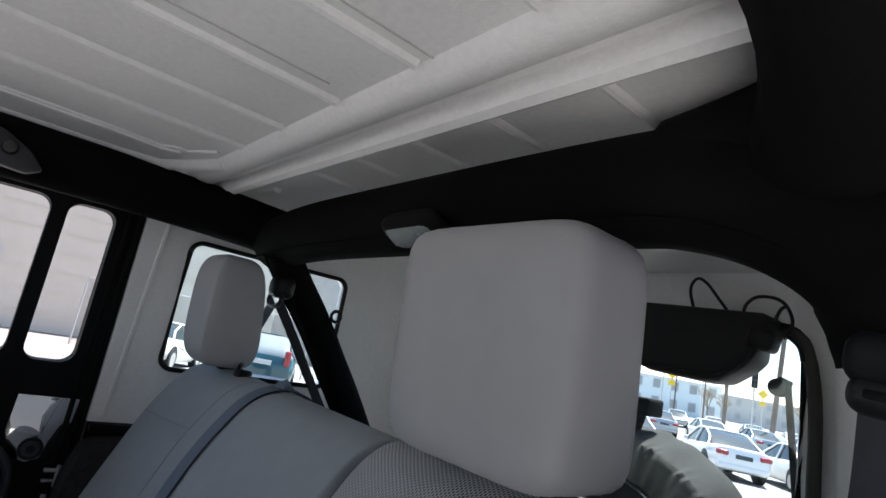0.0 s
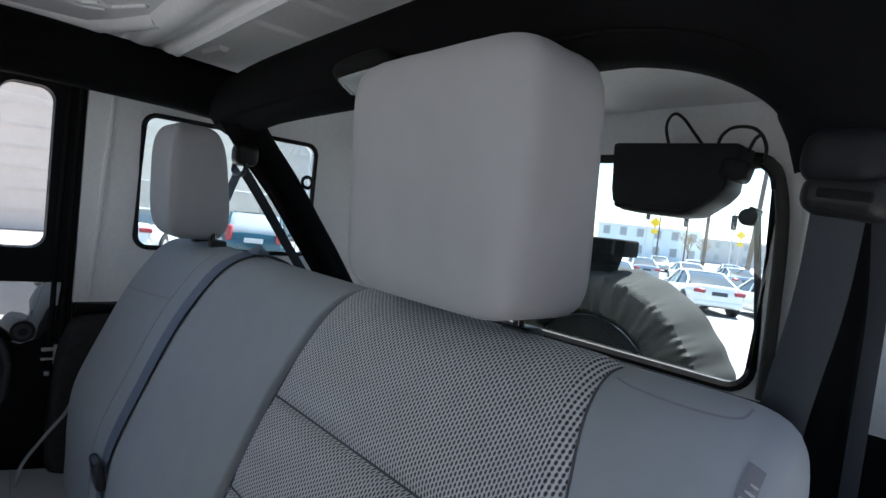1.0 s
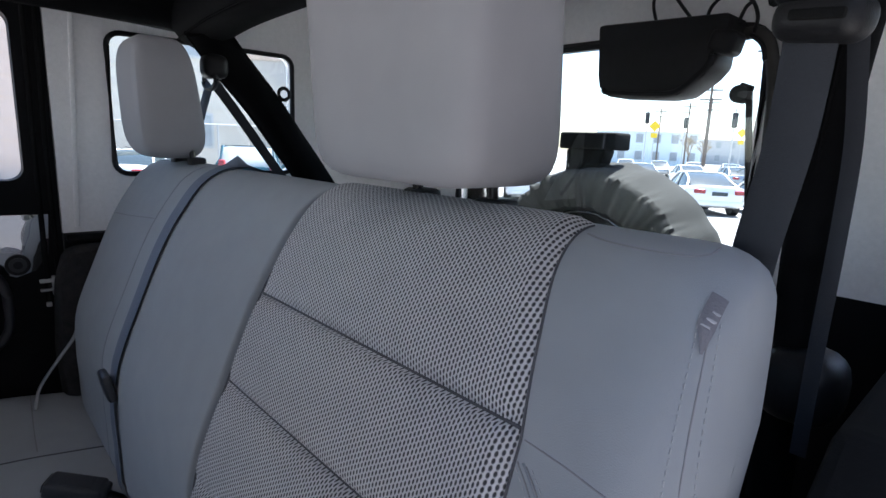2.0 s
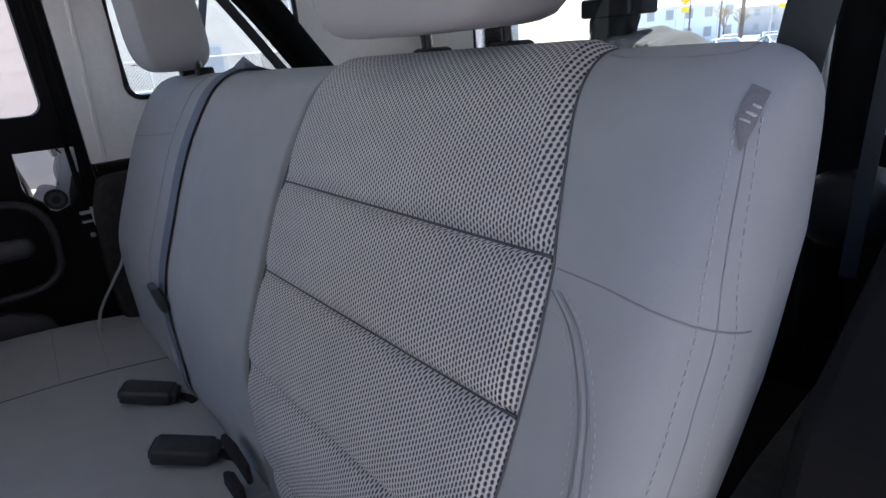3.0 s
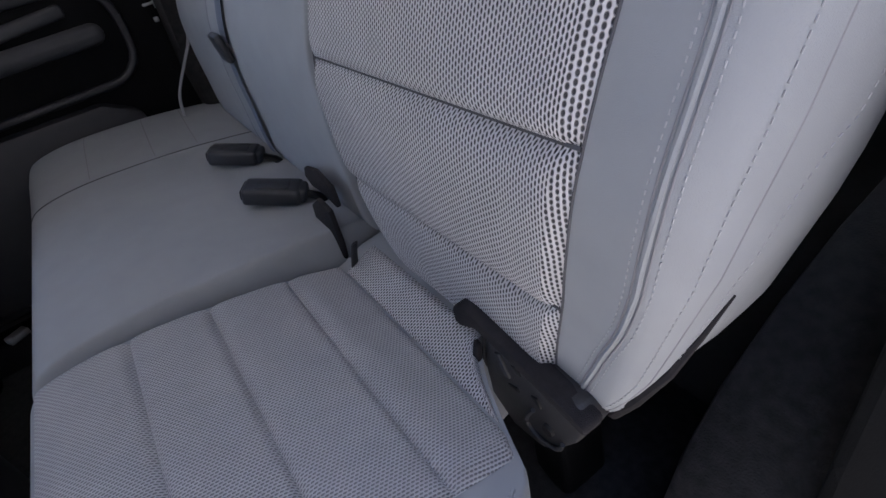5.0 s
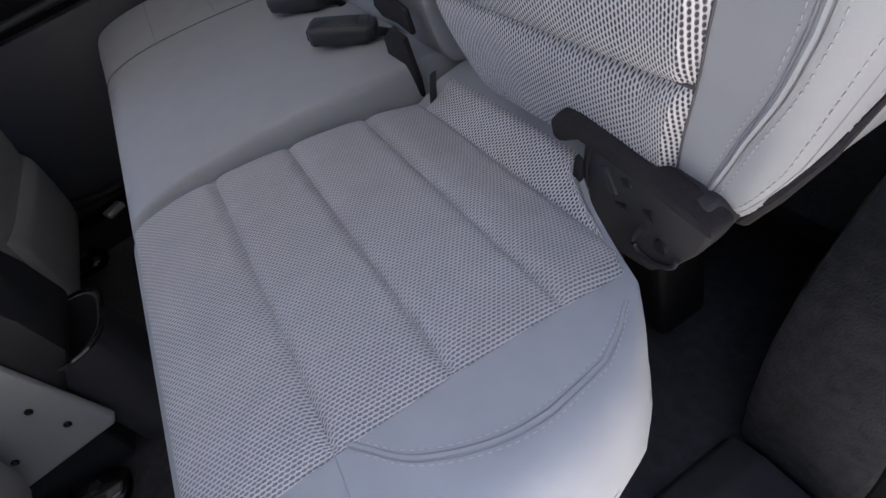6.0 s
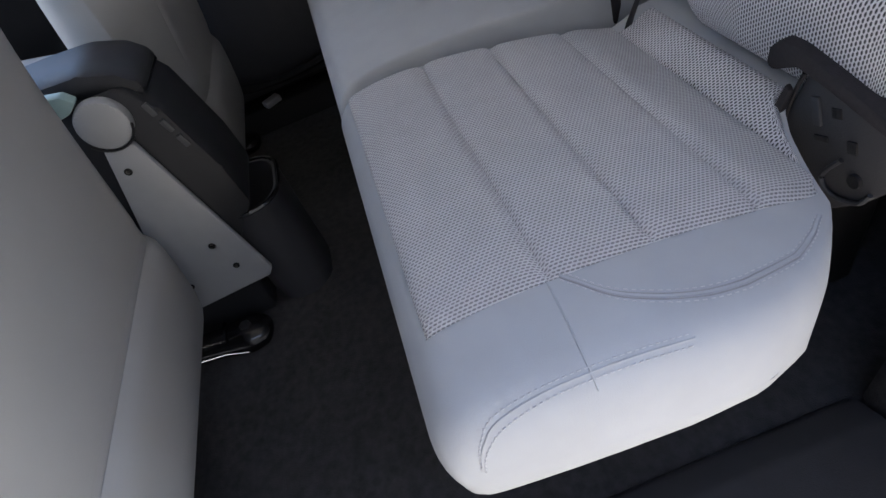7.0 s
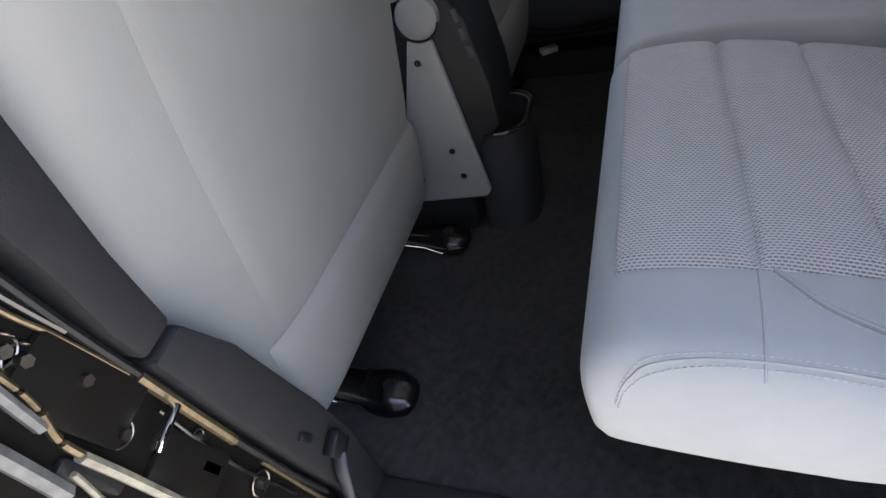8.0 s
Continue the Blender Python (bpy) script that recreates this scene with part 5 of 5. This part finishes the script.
# raised deck added behind the bench so the sun patch lands out of view
bm = bmesh.new()
prism(bm, [(-0.73, 0.52), (0.67, 0.52), (0.67, 1.379), (-0.73, 1.379)], 0.72, 0.75, "z", 0.004)
tagged(part("sun_patch_deck", bm, CARPET), "black carpeted deck added to keep the sun patch out of view", "floor", kind="structure")
# moulded fold of the far side panel
bm = bmesh.new()
prism(bm, [(0.366, 1.335), (0.376, 1.335), (0.400, 1.84), (0.39, 1.84)], -WX, -WX + 0.006, "x", 0.002)
tagged(part("panel_fold", bm, SHELL), "moulded fold in the white side panel", "trim", kind="structure")
bm = bmesh.new()
prism(bm, [(0.346, 1.304), (0.70, 1.304), (0.70, 1.322), (0.346, 1.322)], -WX + 0.011, -WX + 0.03, "x", 0.003)
tagged(part("panel_edge", bm, TRIM), "black lower edge of the white side panel", "trim", kind="structure")

# ---------------------------------------------------------------- outside: spare wheel, cars, buildings
sw = thing("spare_wheel", "spare wheel in a grey fabric cover on the tailgate", "spare wheel", at=(-0.14, 1.7, 1.14))
bm = bmesh.new()
# flat shaded face, then a tread that widens towards the outer side
prof = [(0.240, -0.100), (0.252, -0.116), (0.292, -0.123), (0.315, -0.124), (0.334, -0.121), (0.347, -0.113), (0.356, -0.098), (0.366, -0.065), (0.376, -0.02), (0.384, 0.03), (0.386, 0.07), (0.37, 0.115), (0.28, 0.13), (0.0, 0.13)]
rnd = random.Random(5)
gather = [rnd.random() for _ in range(97)]
rings = []
for i in range(388):
    a = 2 * math.pi * i / 388
    g = gather[int(i / 4) % 97] * (1 - abs((i % 4) / 2 - 1) * 0.8)      # gathered cloth at the corner
    soft = 0.0025 * math.sin(a * 17 + 2 * math.sin(a * 5)) + 0.002 * math.sin(a * 29 + 1 + 3 * math.sin(a * 3))
    ring = []
    for r, h in prof:
        tooth = g * 0.016 * math.exp(-((r - 0.345) / 0.013) ** 2) * (1 if h < 0 else 0)
        fold = (0.003 * math.sin(a * 31 + r * 9 + 2.5 * math.sin(a * 4)) + 0.0015 * math.sin(a * 61 - r * 20 + 2 * math.sin(a * 7))) * (1 if h < -0.09 else 0.2)
        ring.append(bm.verts.new((-0.175 + (r + soft + tooth) * math.cos(a), 1.68 + h + fold - tooth * 0.4, 1.14 + (r + soft + tooth) * math.sin(a))))
    rings.append(ring)
for i in range(388):
    a, b = rings[i], rings[(i + 1) % 388]
    for k in range(len(prof) - 1):
        bm.faces.new((a[k], a[k + 1], b[k + 1], b[k]))
bmesh.ops.remove_doubles(bm, verts=bm.verts, dist=0.0005)
bmesh.ops.recalc_face_normals(bm, faces=bm.faces)
part("cover", bm, COVER, sw)
bm = bmesh.new()
cyl(bm, (-0.175, 1.585, 1.14), (-0.175, 1.66, 1.14), 0.250, 40)
part("rim", bm, MATTE, sw)
bm = bmesh.new()
tube(bm, [(-0.175 + 0.222 * math.cos(a * math.pi / 20), 1.583, 1.14 + 0.236 * math.sin(a * math.pi / 20)) for a in range(41)], 0.003, 6)
part("rim_edge", bm, CHROME, sw, "bright wheel rim edge")
bm = bmesh.new()
box(bm, (-0.13, 1.5, 1.15), (0.22, 0.24, 0.3), (0, 0, 0), 0.02)
part("carrier", bm, MATTE, sw)
hl = thing("high_brake_light", "black high brake light above the spare wheel", "brake light", at=(-0.13, 1.7, 1.6))
bm = bmesh.new()
box(bm, (-0.215, 1.66, 1.588), (0.20, 0.09, 0.052), (0, 0, 0), 0.008, 3)
hh = part("housing", bm, MATTE, hl)
bm = bmesh.new()
box(bm, (-0.150, 1.612, 1.588), (0.006, 0.006, 0.044))
part("lens_joint", bm, GREYPLA, hh)
bm = bmesh.new()
prism(bm, [(-0.295, 1.562), (-0.155, 1.562), (-0.185, 1.46), (-0.19, 1.33), (-0.32, 1.33), (-0.295, 1.46)], 1.63, 1.69, "y", 0.006)
part("bracket", bm, MATTE, hl)


def loft(b, rows, closed=True):
    """Skin a list of equal rings of points, with closed ends."""
    rs = [[b.verts.new(p) for p in row] for row in rows]
    n = len(rs[0])
    for p, q in zip(rs, rs[1:]):
        for i in range(n if closed else n - 1):
            b.faces.new((p[i], p[(i + 1) % n], q[(i + 1) % n], q[i]))
    b.faces.new(rs[0][::-1])
    b.faces.new(rs[-1])
    bmesh.ops.recalc_face_normals(b, faces=b.faces)

def car(label, paint, tall=1.45, length=4.6, width=1.8, name="parked_car"):
    t = thing(name, label, "car", "parked cars")
    L, W, h, suv = length / 2, width / 2, tall, tall > 1.6
    belt_z = 0.98 if suv else 0.90
    # lower body: rounded rings from the nose (-y) to the tail (+y)
    rows = []
    for y, top, low, w in ((-L, 0.62, 0.40, 0.62), (-L + 0.06, 0.70, 0.30, 0.80), (-L + 0.35, 0.77, 0.22, 0.95), (-L + 1.0, belt_z - 0.02, 0.20, 1.0), (-L + 1.7, belt_z + 0.01, 0.20, 1.0), (0.5, belt_z + 0.03, 0.20, 1.0),
                           (L - 0.9, belt_z + 0.07, 0.22, 0.99), (L - 0.35, belt_z + 0.09, 0.27, 0.95), (L - 0.08, belt_z + 0.06, 0.32, 0.88), (L, belt_z - 0.10, 0.40, 0.80)):
        hw = W * w
        mid = low + (top - low) * 0.55
        half = [(0.0, low), (hw * 0.86, low), (hw * 0.97, low + 0.10), (hw, mid), (hw * 0.975, top - 0.10), (hw * 0.90, top - 0.02), (hw * 0.5, top + 0.015), (0.0, top + 0.02)]
        rows.append([(x, y, z) for x, z in half] + [(-x, y, z) for x, z in half[-2:0:-1]])
    b = bmesh.new()
    loft(b, rows)
    body = part("body", b, paint, t)
    # glazed cabin, then the painted roof over it
    tail = L - (0.18 if suv else 0.75)
    cab = ((-L + 1.05, belt_z - 0.02, 0.90, 0.90), (-L + 1.55, belt_z + 0.27, 0.90, 0.80), (-L + 2.0, h - 0.04, 0.90, 0.72), (0.1, h, 0.90, 0.70), (tail - (0.35 if suv else 1.0), h - 0.03, 0.90, 0.70), (tail - (0.12 if suv else 0.45), belt_z + 0.30, 0.88, 0.74), (tail, belt_z + 0.05, 0.86, 0.80))
    rows = [[(-W * lo, y, belt_z - 0.03), (-W * (lo + hi) / 2, y, (belt_z + z) / 2), (-W * hi, y, z - 0.03), (-W * hi * 0.7, y, z), (W * hi * 0.7, y, z), (W * hi, y, z - 0.03), (W * (lo + hi) / 2, y, (belt_z + z) / 2), (W * lo, y, belt_z - 0.03)] for y, z, lo, hi in cab]
    b = bmesh.new()
    loft(b, rows)
    # paler glass colour on the tall car stands in for reflected sky
    part("cabin", b, FARGLASS if suv else DARKGLASS, t)
    b = bmesh.new()
    loft(b, [[(-W * hi * 1.0, y, z - 0.045), (-W * hi * 0.92, y, z - 0.002), (-W * hi * 0.5, y, z + 0.022), (W * hi * 0.5, y, z + 0.022), (W * hi * 0.92, y, z - 0.002), (W * hi * 1.0, y, z - 0.045)] for y, z, lo, hi in cab[2:5]])
    part("roof", b, paint, t)
    for sx in (-1, 1):
        b = bmesh.new()
        tube(b, [(sx * W * (0.94 if i in (0, 6) else hi + 0.02), y, (z if i else belt_z) - 0.02) for i, (y, z, lo, hi) in enumerate(cab)], 0.035, 6)
        part("roof_rail", b, paint, t)
        b = bmesh.new()
        tube(b, [(sx * W * 0.94, 0.10, belt_z), (sx * W * 0.725, 0.12, h - 0.03)], 0.04, 6)
        part("door_pillar", b, paint, t)
        b = bmesh.new()
        box(b, (sx * W * 0.70, L - 0.05, belt_z - (0.10 if not suv else -0.05)), (0.36 if not suv else 0.16, 0.16, 0.14 if not suv else 0.42), (0, 0, sx * -14), 0.04, 3)
        part("tail_light", b, RED, t, "red tail light")
        b = bmesh.new()
        box(b, (sx * W * 0.66, -L + 0.10, 0.64), (0.36, 0.16, 0.13), (0, 0, sx * 16), 0.04, 3)
        part("headlight", b, LENS, t)
        b = bmesh.new()
        box(b, (sx * (W + 0.06), -L + 1.55, belt_z + 0.04), (0.16, 0.09, 0.11), (0, 0, 0), 0.03)
        part("mirror", b, paint, t)
        for y in (-L + 0.85, L - 0.95):
            b = bmesh.new()
            cyl(b, (sx * (W - 0.22), y, 0.37), (sx * (W + 0.004), y, 0.37), 0.375, 28)
            part("wheel_arch", b, BLACK, t)
            b = bmesh.new()
            cyl(b, (sx * (W - 0.2), y, 0.32), (sx * (W + 0.015), y, 0.32), 0.32, 24)
            w_ = part("wheel", b, RUBBER, t)
            b = bmesh.new()
            cyl(b, (sx * W, y, 0.32), (sx * (W + 0.022), y, 0.32), 0.22, 18)
            part("rim", b, GALV, w_)
    b = bmesh.new()
    box(b, (0, L - 0.01, belt_z - 0.16 if not suv else 0.86), (0.5, 0.05, 0.13), (0, 0, 0), 0.005)
    part("plate", b, DARKGLASS if not suv else WALLP, t)
    b = bmesh.new()
    box(b, (0, L - 0.06, 0.42), (width * 0.86, 0.18, 0.20), (0, 0, 0), 0.07, 3)
    part("bumper", b, paint if not suv else SILVER_PAINT, t)
    return t

white = car("white sedan parked in the sunny lot", WHITE_PAINT)
white.matrix_world = stand(-7.9, 20.8, -140)
copy_thing(white, stand(-5.9, 22.5, -139))
for i in range(4):
    copy_thing(white, stand(-10.6 - 2.3 * i, 19.0 - 1.9 * i, -140))
silver = car("silver sedan parked in the sunny lot", SILVER_PAINT)
silver.matrix_world = stand(-17.8, 35.0, -142)
for i in range(6):
    copy_thing((white, silver)[i % 2], stand(-15.4 + 2.3 * i, 36.8 + 1.8 * i, -142))
for i in range(9):
    copy_thing((silver, white)[i % 2], stand(-31 + 2.9 * i, 50 + 1.2 * i, 28))
dark = car("dark teal sport utility vehicle parked beside the fence", BLUE_PAINT, 1.64, 4.7, 1.85)
dark.matrix_world = stand(-15.9, 7.2, -115)
copy_thing(white, stand(-19.4, 5.0, -122))

def house(label, x, y, w, d, h, mat, turn=0, windows=5, storeys=2, gable=True):
    t = thing("building", label, "building", "distant buildings")
    b = bmesh.new()
    box(b, (0, 0, h / 2), (w, d, h))
    wl = part("wall", b, mat, t, smooth=False)
    for k in range(1, storeys * 5):
        b = bmesh.new()
        box(b, (0, -d / 2 - 0.01, h * k / (storeys * 5)), (w, 0.05, 0.05))
        part("siding_edge", b, mat, wl, smooth=False)
    b = bmesh.new()
    if gable:
        prism(b, [(-d / 2 - 0.5, h - 0.1), (d / 2 + 0.5, h - 0.1), (0, h + 1.9)], -w / 2 - 0.4, w / 2 + 0.4, "x")
    else:
        box(b, (0, 0, h + 0.15), (w + 0.3, d + 0.3, 0.3))
    part("roof", b, ROOFM, t, smooth=False)
    for s in range(storeys):
        for i in range(windows):
            cx, cz, ww, wh = -w / 2 + w * (i + 0.5) / windows, h * (s + 0.55) / storeys, min(1.1, w / windows * 0.4), min(1.5, h / storeys * 0.45)
            b = bmesh.new()
            box(b, (cx, -d / 2 - 0.03, cz), (ww + 0.24, 0.08, wh + 0.24))
            fr_ = part("window", b, WALLP, t, smooth=False)
            b = bmesh.new()
            box(b, (cx, -d / 2 - 0.06, cz), (ww, 0.06, wh))
            part("pane", b, FARGLASS, fr_, smooth=False)
    t.matrix_world = pose(x, y, lot(x, y), 0, 0, turn)
    return t

house("pale blue two-storey clapboard building across the road", -54, 104, 19, 9, 6.4, WALLB, 32, 6)
house("long low pale building in the distance", -58, 155, 46, 12, 6.5, WALLP, 18, 14, 2)
house("tan house behind the lot", -28, 130, 12, 8, 6.0, WALLW, 12, 3)
house("large pale wall of the neighbouring building", -32, -3.0, 30.6, 8, 8.6, WALLW, 90, 6, 2, False)
house("grey canopy building behind the fence", -34, 24.0, 18, 8, 7.0, WALLG, 60, 4, 1, False)

def bare_tree(x, y, h, seed):
    """A leafless tree: tapered trunk, forking limbs, fine twigs."""
    t = thing("tree", "bare tan tree without leaves across the road", "tree", "bare trees")
    rnd = random.Random(seed)
    trunk, crown = bmesh.new(), bmesh.new()
    def grow(b, p, d, length, r, depth):
        q = p + d * length
        cyl(b, p, q, r, 6 if depth < 2 else 4, r * 0.65)
        if depth == 4:
            return
        for _ in range(4 if depth else 5):
            e = (d + Vector((rnd.uniform(-0.7, 0.7), rnd.uniform(-0.7, 0.7), rnd.uniform(-0.1, 0.5)))).normalized()
            grow(crown, p + d * length * rnd.uniform(0.6, 1.0), e, length * rnd.uniform(0.55, 0.8), r * 0.55, depth + 1)
    grow(trunk, Vector((0, 0, 0)), Vector((0, 0, 1)), h * 0.36, 0.16, 0)
    part("trunk", trunk, POLE, t)
    part("crown", crown, TWIGS, t)
    t.matrix_world = pose(x, y, lot(x, y))

for x, y, h, seed in ((-40, 92, 6.5, 3), (-36.5, 90, 5.5, 8), (-24, 84, 6.0, 11)):
    bare_tree(x, y, h, seed)

def pole(x, y, h, r, lean):
    t = thing("utility_pole", "tall wooden utility pole along the road", "pole", "street poles")
    b = bmesh.new()
    cyl(b, (0, 0, 0), (0, 0, h), r, 10, r * 0.75)
    part("shaft", b, POLE, t)
    for dz in (0.5, 1.3):
        b = bmesh.new()
        box(b, (0, 0, h - dz), (1.8, 0.1, 0.12))
        part("crossarm", b, POLE, t)
    t.matrix_world = pose(x, y, lot(x, y), 0, lean, 20)

for x, y, h, r, lean in ((-20.0, 50, 8.2, 0.14, 0), (-14.6, 45, 11.0, 0.20, 3), (-33.0, 75, 9.0, 0.13, 0), (-26.5, 66, 8.6, 0.13, 0), (-40.5, 82, 9.0, 0.12, 0)):
    pole(x, y, h, r, lean)
for a, c in (((-20, 50, 6.9), (-14.6, 45, 8.6)), ((-20, 50, 6.4), (-26.5, 66, 6.6)), ((-26.5, 66, 6.6), (-33, 75, 7.0)), ((-33, 75, 7.0), (-40.5, 82, 7.1)), ((-20, 50, 5.6), (-33, 55, 5.8))):
    b = bmesh.new()
    a, c = Vector(a), Vector(c)
    tube(b, [a.lerp(c, i / 8) - Vector((0, 0, 0.5 * (1 - (i / 4 - 1) ** 2))) for i in range(9)], 0.02, 5)
    tagged(part("overhead_cable", b, POLE), "thin dark overhead cable between the poles", "cable", "overhead cables")
for x, y, z, w in ((-27.4, 55, 4.6, 0.8), (-15.3, 45, 3.6, 0.5)):
    t = thing("road_sign", "yellow diamond road sign on a thin post", "sign", "yellow road signs")
    b = bmesh.new()
    cyl(b, (0, 0, 0), (0, 0, z + 0.5), 0.05, 8)
    part("post", b, GALV, t)
    b = bmesh.new()
    box(b, (0, -0.06, z + 0.3), (w, 0.03, w), (0, 45, 0))
    part("panel", b, YELLOW, t, smooth=False)
    b = bmesh.new()
    box(b, (0, -0.06, z - 0.8 * w), (w * 0.8, 0.03, w * 0.6))
    part("plaque", b, YELLOW, t, smooth=False)
    t.matrix_world = pose(x, y, lot(x, y), 0, 0, 24)

for x, y, z in ((-28.3, 55, 5.75), (-26.5, 60, 5.5), (-16.3, 46, 4.9)):
    t = thing("traffic_light", "dark three-lens traffic signal hanging over the road", "traffic light", "traffic signals")
    b = bmesh.new()
    box(b, (0, 0, z), (0.42, 0.3, 1.15), (0, 0, 0), 0.05)
    part("housing", b, BLACK, t)
    for k in range(3):
        b = bmesh.new()
        cyl(b, (0, -0.14, z - 0.35 + 0.35 * k), (0, -0.22, z - 0.35 + 0.35 * k), 0.13, 12)
        part("visor", b, GREYPLA, t)
    b = bmesh.new()
    cyl(b, (0, 0.12, 0), (0, 0.12, z + 0.9), 0.06, 8)
    part("pole", b, GALV, t)
    t.matrix_world = pose(x, y, lot(x, y), 0, 0, 24)

# chain-link fence beyond the blue vehicle
fen = thing("chain_link_fence", "galvanised chain-link fence at the lot edge", "fence")
FA, FB = Vector((-24.0, 3.0, lot(-24, 3))), Vector((-20.0, 17.0, lot(-24, 3)))
d = (FB - FA).normalized()
for i in range(6):
    b = bmesh.new()
    p0 = FA.lerp(FB, i / 5)
    cyl(b, p0, p0 + Vector((0, 0, 2.6)), 0.035, 8)
    part("post", b, GALV, fen)
b = bmesh.new()
cyl(b, FA + Vector((0, 0, 2.55)), FB + Vector((0, 0, 2.55)), 0.025, 8)
part("rail", b, GALV, fen)
b = bmesh.new()
L_, step = (FB - FA).length, 0.12
me_v, me_f = [], []
def wire(a, c):
    i = len(me_v)
    s = Vector((0, 0, 0.006))
    me_v.extend([a - s, a + s, c + s, c - s])
    me_f.append((i, i + 1, i + 2, i + 3))
for i in range(int(L_ / step) + 22):
    for sg in (1, -1):
        s0 = i * step - (2.5 if sg > 0 else 0)
        s1 = s0 + sg * 2.5
        lo, hi = max(min(s0, s1), 0), min(max(s0, s1), L_)
        if hi <= lo:
            continue
        ta, tb = (lo - s0) / (s1 - s0), (hi - s0) / (s1 - s0)
        wire(FA + d * lo + Vector((0, 0, 2.5 * ta)), FA + d * hi + Vector((0, 0, 2.5 * tb)))
b.free()
me = bpy.data.meshes.new("wire_mesh")
me.from_pydata(me_v, [], me_f)
me.materials.append(FENCEW)
o = new("wire_mesh", me)
o.parent = fen
tagged(o, kind="stuff")
